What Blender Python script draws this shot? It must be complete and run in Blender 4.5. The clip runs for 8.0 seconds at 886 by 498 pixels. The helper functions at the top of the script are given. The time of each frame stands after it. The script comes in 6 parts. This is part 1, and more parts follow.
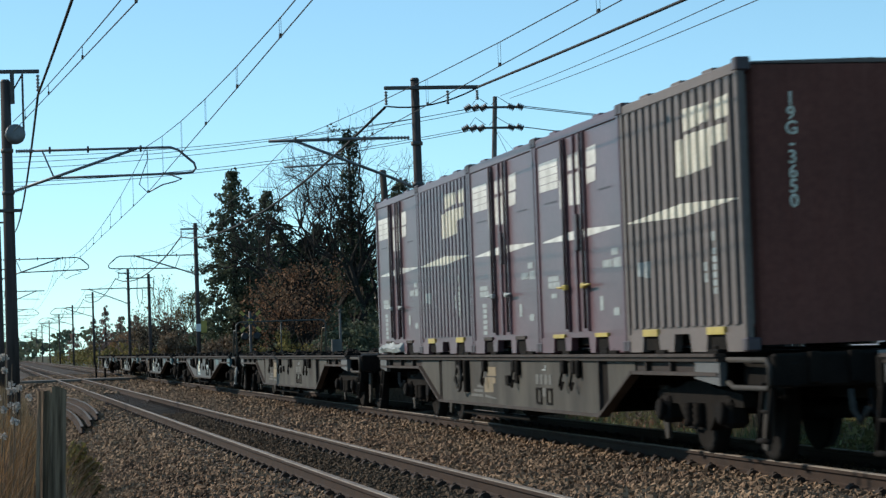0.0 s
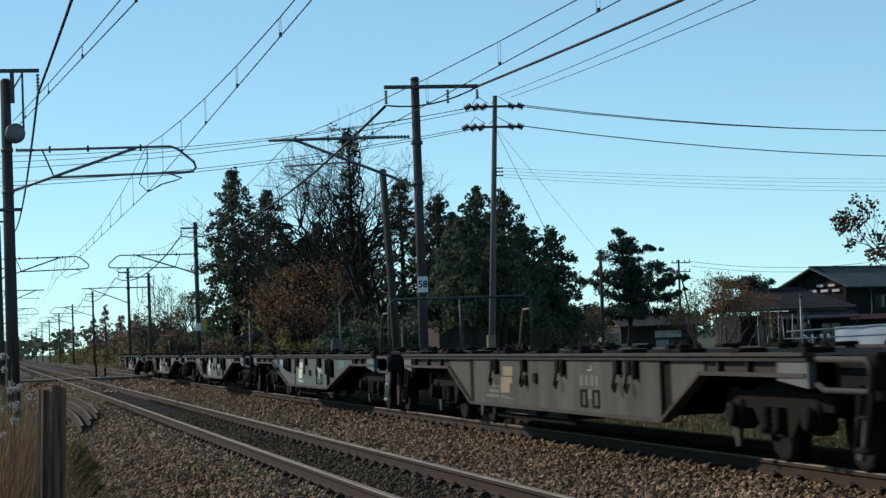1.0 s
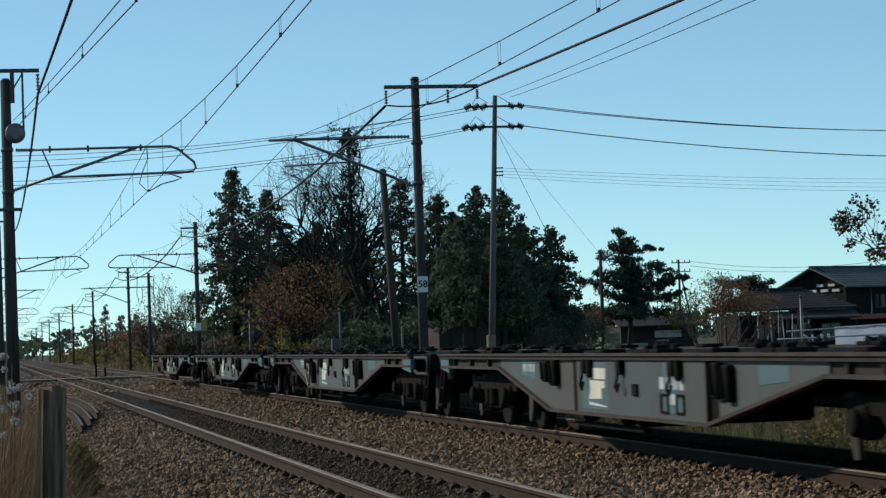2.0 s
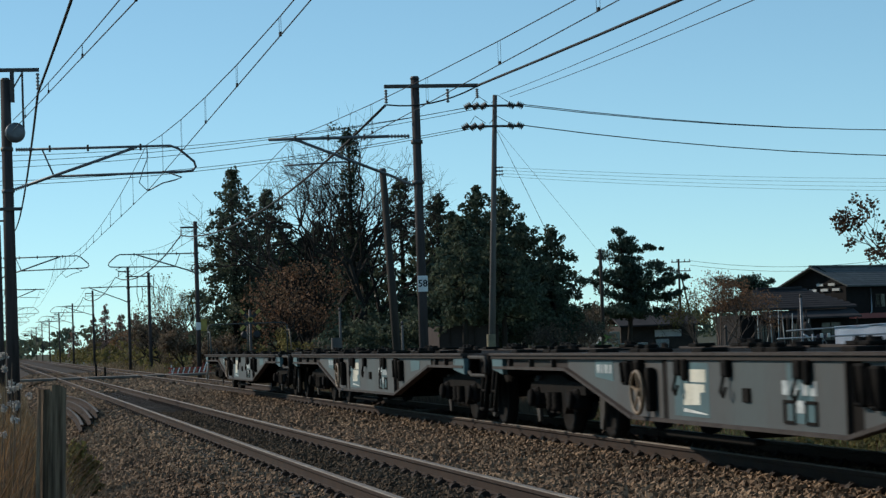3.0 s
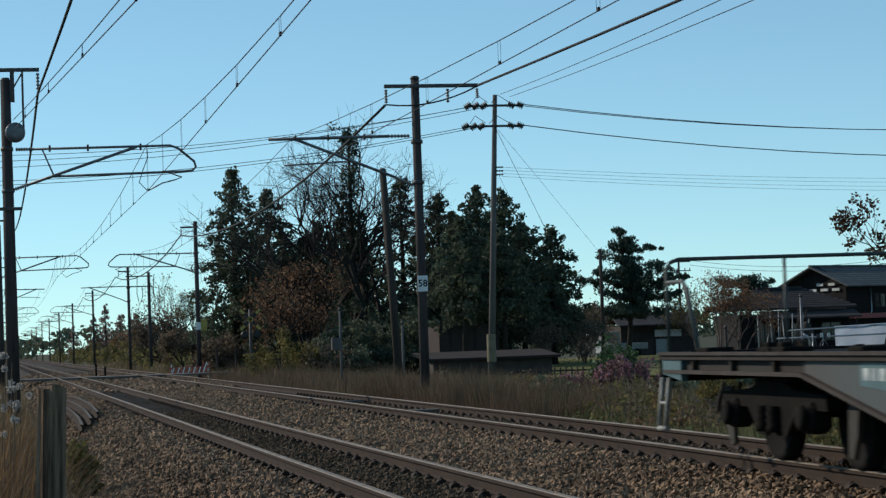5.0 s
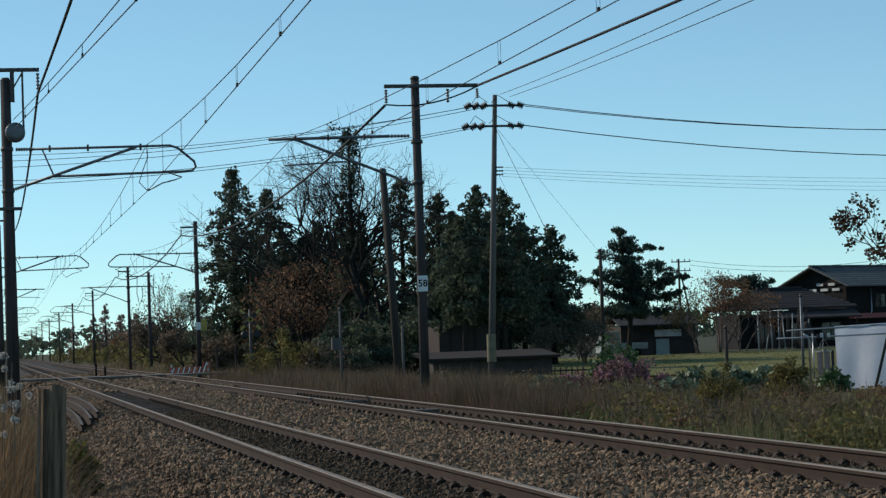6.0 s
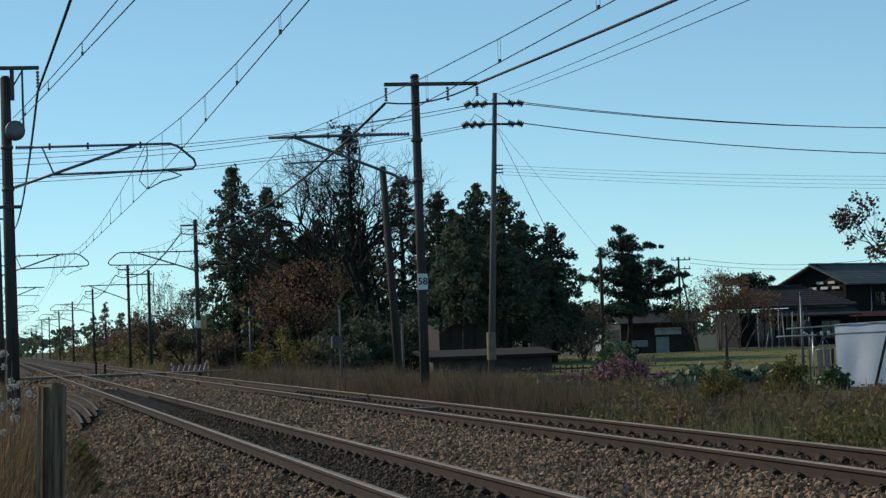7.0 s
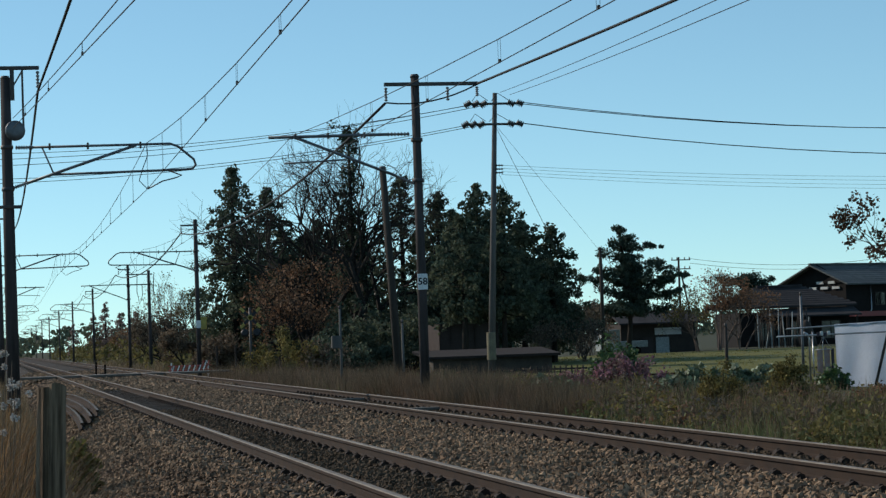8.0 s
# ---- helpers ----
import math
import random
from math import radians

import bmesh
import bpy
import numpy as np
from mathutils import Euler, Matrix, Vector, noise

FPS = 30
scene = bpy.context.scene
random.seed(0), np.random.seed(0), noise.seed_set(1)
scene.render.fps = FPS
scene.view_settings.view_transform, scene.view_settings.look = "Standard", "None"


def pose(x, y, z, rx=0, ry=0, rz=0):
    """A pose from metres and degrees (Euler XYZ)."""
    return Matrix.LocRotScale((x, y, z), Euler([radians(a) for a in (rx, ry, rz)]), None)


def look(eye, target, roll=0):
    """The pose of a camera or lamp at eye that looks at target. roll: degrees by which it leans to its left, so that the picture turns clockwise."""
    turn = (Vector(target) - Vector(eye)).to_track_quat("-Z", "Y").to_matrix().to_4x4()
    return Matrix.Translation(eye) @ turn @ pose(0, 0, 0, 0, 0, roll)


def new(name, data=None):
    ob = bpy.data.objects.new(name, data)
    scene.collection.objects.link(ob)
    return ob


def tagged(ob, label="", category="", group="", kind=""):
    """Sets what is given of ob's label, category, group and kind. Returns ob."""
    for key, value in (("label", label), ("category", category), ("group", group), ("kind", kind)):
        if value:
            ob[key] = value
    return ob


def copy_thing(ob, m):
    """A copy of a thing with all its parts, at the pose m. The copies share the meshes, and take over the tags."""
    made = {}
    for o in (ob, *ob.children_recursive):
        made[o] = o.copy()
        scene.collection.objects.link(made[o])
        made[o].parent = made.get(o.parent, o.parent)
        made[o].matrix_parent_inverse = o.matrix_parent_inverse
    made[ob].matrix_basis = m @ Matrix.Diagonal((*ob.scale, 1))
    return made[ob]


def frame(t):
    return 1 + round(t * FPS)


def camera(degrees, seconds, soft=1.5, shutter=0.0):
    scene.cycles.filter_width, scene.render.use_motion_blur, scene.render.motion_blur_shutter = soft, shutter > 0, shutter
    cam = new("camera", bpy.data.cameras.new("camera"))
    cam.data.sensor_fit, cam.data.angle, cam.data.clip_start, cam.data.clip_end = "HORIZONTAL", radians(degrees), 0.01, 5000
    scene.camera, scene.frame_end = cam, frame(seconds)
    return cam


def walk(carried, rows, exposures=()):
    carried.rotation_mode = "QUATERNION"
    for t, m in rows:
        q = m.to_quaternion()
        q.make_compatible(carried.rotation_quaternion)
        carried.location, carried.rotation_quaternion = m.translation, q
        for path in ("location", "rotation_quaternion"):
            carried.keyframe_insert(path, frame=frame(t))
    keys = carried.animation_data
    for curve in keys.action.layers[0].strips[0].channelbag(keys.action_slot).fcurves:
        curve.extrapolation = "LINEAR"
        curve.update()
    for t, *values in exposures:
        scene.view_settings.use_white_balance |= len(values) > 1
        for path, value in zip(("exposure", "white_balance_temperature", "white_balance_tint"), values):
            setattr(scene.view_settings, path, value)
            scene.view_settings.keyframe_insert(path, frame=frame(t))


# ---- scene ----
# Railway axis along +y, x to the right of the tracks, z = 0 at rail top.
EYE = (0.0, 0.0, 1.18)
NEAR_TRACK, FAR_TRACK = 3.56, 7.48
RAIL_HALF = 0.566
SPEED = 23.5          # metres per second


def aim(tilt):
    yaw, up = radians(11.25), radians(tilt)
    d = Vector((math.sin(yaw) * math.cos(up), math.cos(yaw) * math.cos(up), math.sin(up)))
    return look(EYE, Vector(EYE) + d, -2.03)


cam = camera(21.963, 8.0, soft=1.35, shutter=0.13)
walk(cam, [(0.0, aim(2.307)), (0.3, aim(2.290)), (0.5, aim(2.286)), (1.5, aim(2.286)), (2.8, aim(2.271)), (3.4, aim(2.264)),
           (6.0, aim(2.264)), (6.5, aim(2.243)), (7.0, aim(2.217)), (7.5, aim(2.211)), (8.0, aim(2.217))],
     exposures=[(0.0, 0.42, 6800, 10), (0.5, 0.40, 6800, 10), (1.0, 0.20, 6800, 10), (1.5, 0.05, 6800, 10), (8.0, 0.05, 6800, 10)])

# ---- light ----
SUN_DIR = Vector((-0.70, 0.53, 0.48)).normalized()
world = bpy.data.worlds.new("sky")
scene.world = world
world.use_nodes = True
wn, wl = world.node_tree.nodes, world.node_tree.links
sky = wn.new("ShaderNodeTexSky")
sky.sky_type = "NISHITA"
sky.sun_disc = False
sky.sun_elevation = math.asin(SUN_DIR.z)
sky.sun_rotation = math.atan2(SUN_DIR.x, SUN_DIR.y)
sky.air_density, sky.dust_density, sky.ozone_density = 0.6, 0.0, 1.0
tint = wn.new("ShaderNodeMix")
tint.data_type, tint.blend_type = "RGBA", "MULTIPLY"
tint.inputs[0].default_value = 1.0
tint.inputs[7].default_value = (0.63, 0.94, 1.02, 1)
soften = wn.new("ShaderNodeGamma")
soften.inputs[1].default_value = 0.72
wl.new(sky.outputs[0], soften.inputs[0])
wl.new(soften.outputs[0], tint.inputs[6])
wl.new(tint.outputs[2], wn["Background"].inputs[0])
wn["Background"].inputs[1].default_value = 0.211
sun = new("sun", bpy.data.lights.new("sun", "SUN"))
sun.data.energy, sun.data.angle, sun.data.color = 3.4, radians(0.5), (1.0, 0.93, 0.84)
sun.matrix_world = look((0, 0, 50), Vector((0, 0, 50)) - SUN_DIR)

# ---- materials ----
MATS = {}


def surface(name, base, rough=0.8, metal=0.0, alt=None, scale=8.0, fine=60.0, bump=0.3, mix=0.5, island=0.0, obj=0.0, through_light=None, spec=0.5, stretch=(1, 1, 1), space="Object"):
    """A two-scale noise material: base and alt colours mixed by a coarse noise, a fine noise for grain and relief."""
    if name in MATS:
        return MATS[name]
    m = bpy.data.materials.new(name)
    m.use_nodes = True
    n, l = m.node_tree.nodes, m.node_tree.links
    p = n["Principled BSDF"]
    p.inputs["Roughness"].default_value, p.inputs["Metallic"].default_value = rough, metal
    p.inputs["Specular IOR Level"].default_value = spec if rough < 0.7 else spec * 0.4
    tc = n.new("ShaderNodeTexCoord")
    mp = n.new("ShaderNodeMapping")
    mp.inputs["Scale"].default_value = stretch
    l.new(tc.outputs[space], mp.inputs["Vector"])
    a = n.new("ShaderNodeTexNoise")
    a.inputs["Scale"].default_value, a.inputs["Detail"].default_value = scale, 5
    b = n.new("ShaderNodeTexNoise")
    b.inputs["Scale"].default_value, b.inputs["Detail"].default_value = fine, 4
    l.new(mp.outputs[0], a.inputs["Vector"])
    l.new(mp.outputs[0], b.inputs["Vector"])
    ramp = n.new("ShaderNodeMapRange")
    ramp.inputs[1].default_value, ramp.inputs[2].default_value = 0.35, 0.65
    ramp.inputs[4].default_value = mix * 2 if mix < 0.5 else 1.0
    l.new(a.outputs[0], ramp.inputs[0])
    c = n.new("ShaderNodeMix")
    c.data_type = "RGBA"
    c.inputs[6].default_value = (*base, 1)
    c.inputs[7].default_value = (*(alt or [x * 0.7 for x in base]), 1)
    l.new(ramp.outputs[0], c.inputs[0])
    hsv = n.new("ShaderNodeHueSaturation")
    l.new(c.outputs[2], hsv.inputs["Color"])
    val = n.new("ShaderNodeMapRange")
    val.inputs[3].default_value, val.inputs[4].default_value = 0.72, 1.28
    l.new(b.outputs[0], val.inputs[0])
    last = val.outputs[0]
    for amount, src in ((island, "island"), (obj, "object")):
        if amount:
            if src == "island":
                g = n.new("ShaderNodeNewGeometry")
                out = g.outputs["Random Per Island"]
            else:
                g = n.new("ShaderNodeObjectInfo")
                out = g.outputs["Random"]
            r = n.new("ShaderNodeMapRange")
            r.inputs[3].default_value, r.inputs[4].default_value = 1 - amount, 1 + amount
            l.new(out, r.inputs[0])
            mul = n.new("ShaderNodeMath")
            mul.operation = "MULTIPLY"
            l.new(last, mul.inputs[0])
            l.new(r.outputs[0], mul.inputs[1])
            last = mul.outputs[0]
    l.new(last, hsv.inputs["Value"])
    l.new(hsv.outputs[0], p.inputs["Base Color"])
    if bump:
        bp = n.new("ShaderNodeBump")
        bp.inputs["Strength"].default_value, bp.inputs["Distance"].default_value = bump, 0.02
        l.new(b.outputs[0], bp.inputs["Height"])
        l.new(bp.outputs[0], p.inputs["Normal"])
    if through_light:
        t = n.new("ShaderNodeBsdfTranslucent")
        mix2 = n.new("ShaderNodeMixShader")
        mix2.inputs[0].default_value = through_light
        l.new(hsv.outputs[0], t.inputs[0])
        l.new(p.outputs[0], mix2.inputs[1])
        l.new(t.outputs[0], mix2.inputs[2])
        l.new(mix2.outputs[0], n["Material Output"].inputs[0])
    MATS[name] = m
    return m


STONE = surface("ballast_stone", (0.25, 0.165, 0.10), 0.9, alt=(0.15, 0.095, 0.06), scale=0.9, fine=40, island=0.62, bump=0.4, space="Object")
STONE_DARK = surface("ballast_oiled", (0.075, 0.052, 0.033), 0.95, alt=(0.10, 0.07, 0.045), scale=1.2, fine=40, island=0.45, bump=0.4)
# Far darker than the stones: shade in the gaps between them is coloured in.
BED = surface("ballast_bed", (0.05, 0.037, 0.027), 0.95, alt=(0.035, 0.026, 0.02), scale=3, fine=45, bump=1.0)
SOIL = surface("soil", (0.06, 0.05, 0.03), 0.95, alt=(0.045, 0.05, 0.02), scale=0.25, fine=9, bump=0.8)
RAIL_RUST = surface("rail_rust", (0.036, 0.021, 0.0135), 0.9, alt=(0.025, 0.0155, 0.011), scale=4, fine=80, bump=0.2)
RAIL_HEAD = surface("rail_head", (0.21, 0.175, 0.14), 0.7, 0.0, alt=(0.15, 0.12, 0.095), scale=3, fine=50, bump=0.03)
CONCRETE = surface("sleeper_concrete", (0.065, 0.052, 0.042), 0.9, alt=(0.045, 0.035, 0.028), scale=6, fine=70, obj=0.2, bump=0.4)
CLIP = surface("clip_rust", (0.045, 0.032, 0.025), 0.85, scale=20, fine=90, bump=0.2)
POLE_CONC = surface("pole_concrete", (0.078, 0.064, 0.062), 0.95, alt=(0.036, 0.031, 0.029), scale=1.5, fine=30, bump=0.3, stretch=(4, 4, 0.4))
STEEL_DARK = surface("steel_dark", (0.055, 0.055, 0.06), 0.6, 0.3, alt=(0.09, 0.07, 0.055), scale=6, fine=60, bump=0.1)
WIRE = surface("wire_copper", (0.022, 0.022, 0.022), 0.7, bump=0)

# ---- building tools ----


def part(name, bm, material, parent=None, label="", smooth=False):
    me = bpy.data.meshes.new(name)
    if smooth:
        for f in bm.faces:
            f.smooth = True
    bm.to_mesh(me)
    bm.free()
    for mt in (material if isinstance(material, (list, tuple)) else [material]):
        me.materials.append(mt)
    ob = new(name, me)
    ob.parent = parent
    if label:
        tagged(ob, label)
    return ob


def empty(name, m, label, category, group="", kind=""):
    e = new(name)
    e.empty_display_size = 0.3
    e.matrix_world = m
    return tagged(e, label, category, group, kind)


def box(bm, cx, cy, cz, sx, sy, sz, bevel=0.0, m=None, mat=0):
    mm = Matrix.Translation((cx, cy, cz)) @ Matrix.Diagonal((sx, sy, sz, 1))
    if m is not None:
        mm = m @ mm
    r = bmesh.ops.create_cube(bm, size=1.0, matrix=mm)
    fs = {f for v in r["verts"] for f in v.link_faces}
    for f in fs:
        f.material_index = mat
    if bevel:
        es = list({e for f in fs for e in f.edges})
        for f in bmesh.ops.bevel(bm, geom=es, offset=bevel, segments=1, affect="EDGES", profile=0.5)["faces"]:
            f.material_index = mat
    return bm


def tube(bm, pts, radius, sides=6, mat=0, r_end=None, caps=True):
    """A round bar through the points; its radius runs from radius to r_end."""
    pts = [Vector(p) for p in pts]
    rings = []
    k = len(pts)
    up = None
    for i, p in enumerate(pts):
        d = (pts[min(i + 1, k - 1)] - pts[max(i - 1, 0)]).normalized()
        if up is None or abs(up.dot(d)) > 0.98:
            up = Vector((0, 0, 1)) if abs(d.z) < 0.9 else Vector((1, 0, 0))
        s = d.cross(up).normalized()
        up = s.cross(d).normalized()
        r = radius if r_end is None else radius + (r_end - radius) * i / (k - 1)
        rings.append([bm.verts.new(p + (s * math.cos(a) + up * math.sin(a)) * r) for a in [2 * math.pi * j / sides for j in range(sides)]])
    for i in range(k - 1):
        for j in range(sides):
            f = bm.faces.new((rings[i][j], rings[i][(j + 1) % sides], rings[i + 1][(j + 1) % sides], rings[i + 1][j]))
            f.material_index = mat
            f.smooth = sides > 5
    if caps:
        for ring in (rings[0][::-1], rings[-1]):
            bm.faces.new(ring).material_index = mat
    return bm


def prism(bm, outline, axis, lo, hi, mat=0):
    """Extrudes a closed outline of 2D points along an axis, from lo to hi."""
    def at(p, h):
        return {"x": (h, p[0], p[1]), "y": (p[0], h, p[1]), "z": (p[0], p[1], h)}[axis]
    a = [bm.verts.new(at(p, lo)) for p in outline]
    b = [bm.verts.new(at(p, hi)) for p in outline]
    n = len(a)
    fs = [bm.faces.new((a[i], a[(i + 1) % n], b[(i + 1) % n], b[i])) for i in range(n)]
    fs += [bm.faces.new(a[::-1]), bm.faces.new(b)]
    for f in fs:
        f.material_index = mat
    bmesh.ops.recalc_face_normals(bm, faces=fs)
    return bm


def lathe(bm, profile, m=None, sides=14, mat=0, smooth=True):
    """Turns (radius, height) pairs round the z axis."""
    m = m or Matrix.Identity(4)
    rings = [[bm.verts.new(m @ Vector((max(r, 1e-4) * math.cos(a), max(r, 1e-4) * math.sin(a), z))) for a in [2 * math.pi * j / sides for j in range(sides)]] for r, z in profile]
    for i in range(len(rings) - 1):
        for j in range(sides):
            f = bm.faces.new((rings[i][j], rings[i][(j + 1) % sides], rings[i + 1][(j + 1) % sides], rings[i + 1][j]))
            f.material_index, f.smooth = mat, smooth
    bm.faces.new(rings[0][::-1]).material_index = mat
    bm.faces.new(rings[-1]).material_index = mat
    return bm


def bulk(name, verts, faces, material, label, category, kind="stuff", smooth=False):
    """One mesh from arrays, for what nobody could count."""
    me = bpy.data.meshes.new(name)
    verts = np.asarray(verts, dtype=np.float32)
    faces = np.asarray(faces, dtype=np.int32)
    k = faces.shape[1]
    me.vertices.add(len(verts))
    me.vertices.foreach_set("co", verts.ravel())
    me.loops.add(faces.size)
    me.loops.foreach_set("vertex_index", faces.ravel())
    me.polygons.add(len(faces))
    me.polygons.foreach_set("loop_start", np.arange(0, faces.size, k, dtype=np.int32))
    me.polygons.foreach_set("use_smooth", np.full(len(faces), smooth))
    me.update(calc_edges=True)
    me.validate()
    me.materials.append(material)
    return tagged(new(name, me), label, category, kind=kind)


def letter(name, text, size, material, parent, m):
    """Writing in the built-in font, as a thin mesh that faces the +z of its pose."""
    cu = bpy.data.curves.new(name, "FONT")
    cu.body, cu.size, cu.align_x, cu.align_y, cu.extrude = text, size, "CENTER", "CENTER", 0.002
    cu.resolution_u = 2
    cu.offset = size * 0.022
    tmp = bpy.data.objects.new(name, cu)
    me = bpy.data.meshes.new_from_object(tmp)
    bpy.data.objects.remove(tmp)
    me.materials.clear()
    me.materials.append(material)
    ob = new(name, me)
    ob.parent = parent
    ob.matrix_basis = m
    return ob

# ---- ground, ballast and tracks ----
def lerp_profile(table, x):
    return np.interp(x, [a for a, b in table], [b for a, b in table])


GROUND_PROFILE = [(-3000, -1.2), (-40, -0.9), (-4, -0.75), (-0.6, -0.6), (1.3, -0.62), (1.6, -0.66), (9.3, -0.66), (10.2, -0.75), (14, -0.7), (24, -0.55), (60, -0.45), (200, -0.6), (3000, -1.2)]


def ground_height(x, y=0.0):
    return lerp_profile(GROUND_PROFILE, x)


def make_ground():
    xs = sorted({*np.linspace(-12, 45, 115), *[s * v for v in (60, 80, 110, 150, 220, 400, 800, 1600, 3000) for s in (1, -1)], -20, -30, -40})
    ys = sorted({*np.linspace(5, 120, 140), *np.linspace(-30, 0, 8), *[130, 145, 165, 190, 220, 260, 320, 400, 550, 800, 1300, 2200, 3500], -60, -120, -300, -1000, -3000})
    X, Y = np.meshgrid(xs, ys, indexing="ij")
    Z = lerp_profile(GROUND_PROFILE, X)
    rng = np.random.default_rng(3)
    Z = Z + rng.normal(0, 0.025, Z.shape) * ((X < 1.4) | (X > 9.6))
    V = np.stack([X, Y, Z], -1).reshape(-1, 3)
    n, k = len(xs), len(ys)
    I = np.arange(n * k).reshape(n, k)
    F = np.stack([I[:-1, :-1], I[1:, :-1], I[1:, 1:], I[:-1, 1:]], -1).reshape(-1, 4)
    bulk("ground", V, F, SOIL, "brown soil ground with sparse dry grass beside the railway", "ground", "structure", True)


BED_PROFILE = [(0.95, -0.66), (1.7, -0.44), (2.35, -0.20), (2.75, -0.165), (4.4, -0.165), (5.0, -0.19), (5.5, -0.21), (6.1, -0.19), (6.6, -0.165), (8.3, -0.165), (8.75, -0.20), (9.5, -0.55), (9.75, -0.68)]


def make_bed():
    xs = np.linspace(0.95, 9.75, 62)
    ys = np.concatenate([np.linspace(-60, 8, 20), np.linspace(9, 80, 200), np.geomspace(82, 2500, 40)])
    X, Y = np.meshgrid(xs, ys, indexing="ij")
    Z = lerp_profile(BED_PROFILE, X) - 0.02
    V = np.stack([X, Y, Z], -1).reshape(-1, 3)
    n, k = len(xs), len(ys)
    I = np.arange(n * k).reshape(n, k)
    F = np.stack([I[:-1, :-1], I[1:, :-1], I[1:, 1:], I[:-1, 1:]], -1).reshape(-1, 4)
    bulk("ballast_bed", V, F, BED, "brown crushed-stone ballast bed under both tracks", "ballast", "structure", True)


def rail_outline():
    # half width, height of a 50 kg rail, head at the top
    half = [(0.0635, -0.153), (0.0635, -0.143), (0.02, -0.128), (0.0075, -0.115), (0.0075, -0.058), (0.012, -0.046), (0.0325, -0.038), (0.0325, -0.010), (0.026, -0.002)]
    return half + [(-x, z) for x, z in half[::-1]]


def make_track(x0, label):
    track = empty("railway_track", pose(x0, 0, 0), label, "railway track", kind="structure")
    for side in (-1, 1):
        bm = bmesh.new()
        prism(bm, [(side * RAIL_HALF + x, z) for x, z in rail_outline()], "y", -60, 2500)
        for f in bm.faces:
            if f.calc_center_median().z > -0.008:
                f.material_index = 1
        part("rail", bm, [RAIL_RUST, RAIL_HEAD], track)
    return track


make_ground()
make_bed()
near_track = make_track(NEAR_TRACK, "rusty steel railway track with worn shiny rail heads on ballast")
far_track = make_track(FAR_TRACK, "rusty steel railway track that carries the freight train")

# ---- freight train ----
WAGON_GREY = surface("wagon_grey", (0.074, 0.066, 0.052), 0.7, alt=(0.040, 0.034, 0.027), scale=2.2, fine=26, bump=0.06, stretch=(1, 1, 0.3), obj=0.12)
WAGON_GREEN = surface("wagon_grey_green", (0.038, 0.048, 0.047), 0.65, alt=(0.036, 0.030, 0.026), scale=1.1, fine=26, bump=0.06, stretch=(1, 1, 0.3), obj=0.12)
WAGON_TEAL = surface("wagon_teal", (0.050, 0.110, 0.118), 0.55, alt=(0.038, 0.072, 0.077), scale=2, fine=25, bump=0.05)
WAGON_PALE = surface("wagon_pale_grey", (0.085, 0.085, 0.082), 0.6, alt=(0.055, 0.053, 0.05), scale=3, fine=26, bump=0.05)
MARK_WHITE = surface("chalky_white_marking", (0.50, 0.52, 0.50), 0.6, alt=(0.20, 0.22, 0.22), scale=7, fine=50, bump=0.02)
OCHRE = surface("ochre_marking", (0.20, 0.145, 0.075), 0.65, alt=(0.15, 0.115, 0.065), scale=6, fine=30, bump=0.02)
FADED = surface("nearly_worn_marking", (0.10, 0.095, 0.08), 0.65, alt=(0.07, 0.065, 0.056), scale=9, fine=40, bump=0.02)
GUSSET = surface("gusset_grey", (0.028, 0.025, 0.021), 0.8, alt=(0.026, 0.018, 0.015), scale=1.8, fine=22, bump=0.08)
FLANGE = surface("flange_worn", (0.050, 0.039, 0.033), 0.75, alt=(0.032, 0.024, 0.02), scale=3, fine=30, bump=0.1)
RAIL_DARK = surface("side_rail_dark", (0.024, 0.020, 0.017), 0.85, alt=(0.036, 0.028, 0.023), scale=2.5, fine=30, bump=0.1)
# Near-black: shade under the deck overhang is put into the underframe and wheel colours.
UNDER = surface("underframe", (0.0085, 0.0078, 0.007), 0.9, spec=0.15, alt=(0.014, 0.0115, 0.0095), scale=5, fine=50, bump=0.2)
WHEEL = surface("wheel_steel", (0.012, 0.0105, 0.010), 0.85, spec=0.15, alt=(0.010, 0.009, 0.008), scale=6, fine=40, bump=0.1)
GUARD = surface("axle_guard", (0.05, 0.046, 0.04), 0.8, alt=(0.032, 0.028, 0.024), scale=4, fine=30, bump=0.1)
WHITE_PAINT = surface("white_marking", (0.62, 0.61, 0.56), 0.55, alt=(0.42, 0.41, 0.37), scale=3, fine=30, bump=0.02)
CREAM_PAINT = surface("cream_marking", (0.62, 0.58, 0.47), 0.55, alt=(0.5, 0.46, 0.36), scale=3, fine=30, bump=0.02)
STEP_PAINT = surface("step_paint", (0.24, 0.24, 0.22), 0.6, alt=(0.15, 0.15, 0.14), scale=8, fine=40, bump=0.02)
PALE_PAINT = surface("faded_marking", (0.30, 0.33, 0.32), 0.6, alt=(0.2, 0.22, 0.21), scale=12, fine=60, bump=0.02)
YELLOW = surface("yellow_paint", (0.42, 0.32, 0.06), 0.5, alt=(0.33, 0.24, 0.05), scale=4, fine=30, bump=0.03)
BRASS = surface("brake_wheel_paint", (0.19, 0.12, 0.065), 0.6, alt=(0.12, 0.08, 0.045), scale=6, fine=40, bump=0.05)
HANDRAIL = surface("handrail_green", (0.028, 0.042, 0.040), 0.6, alt=(0.05, 0.048, 0.04), scale=2, fine=30, bump=0.02)
MAROON = surface("container_maroon", (0.110, 0.042, 0.049), 0.38, alt=(0.085, 0.034, 0.040), scale=1.2, fine=18, bump=0.03, obj=0.1)
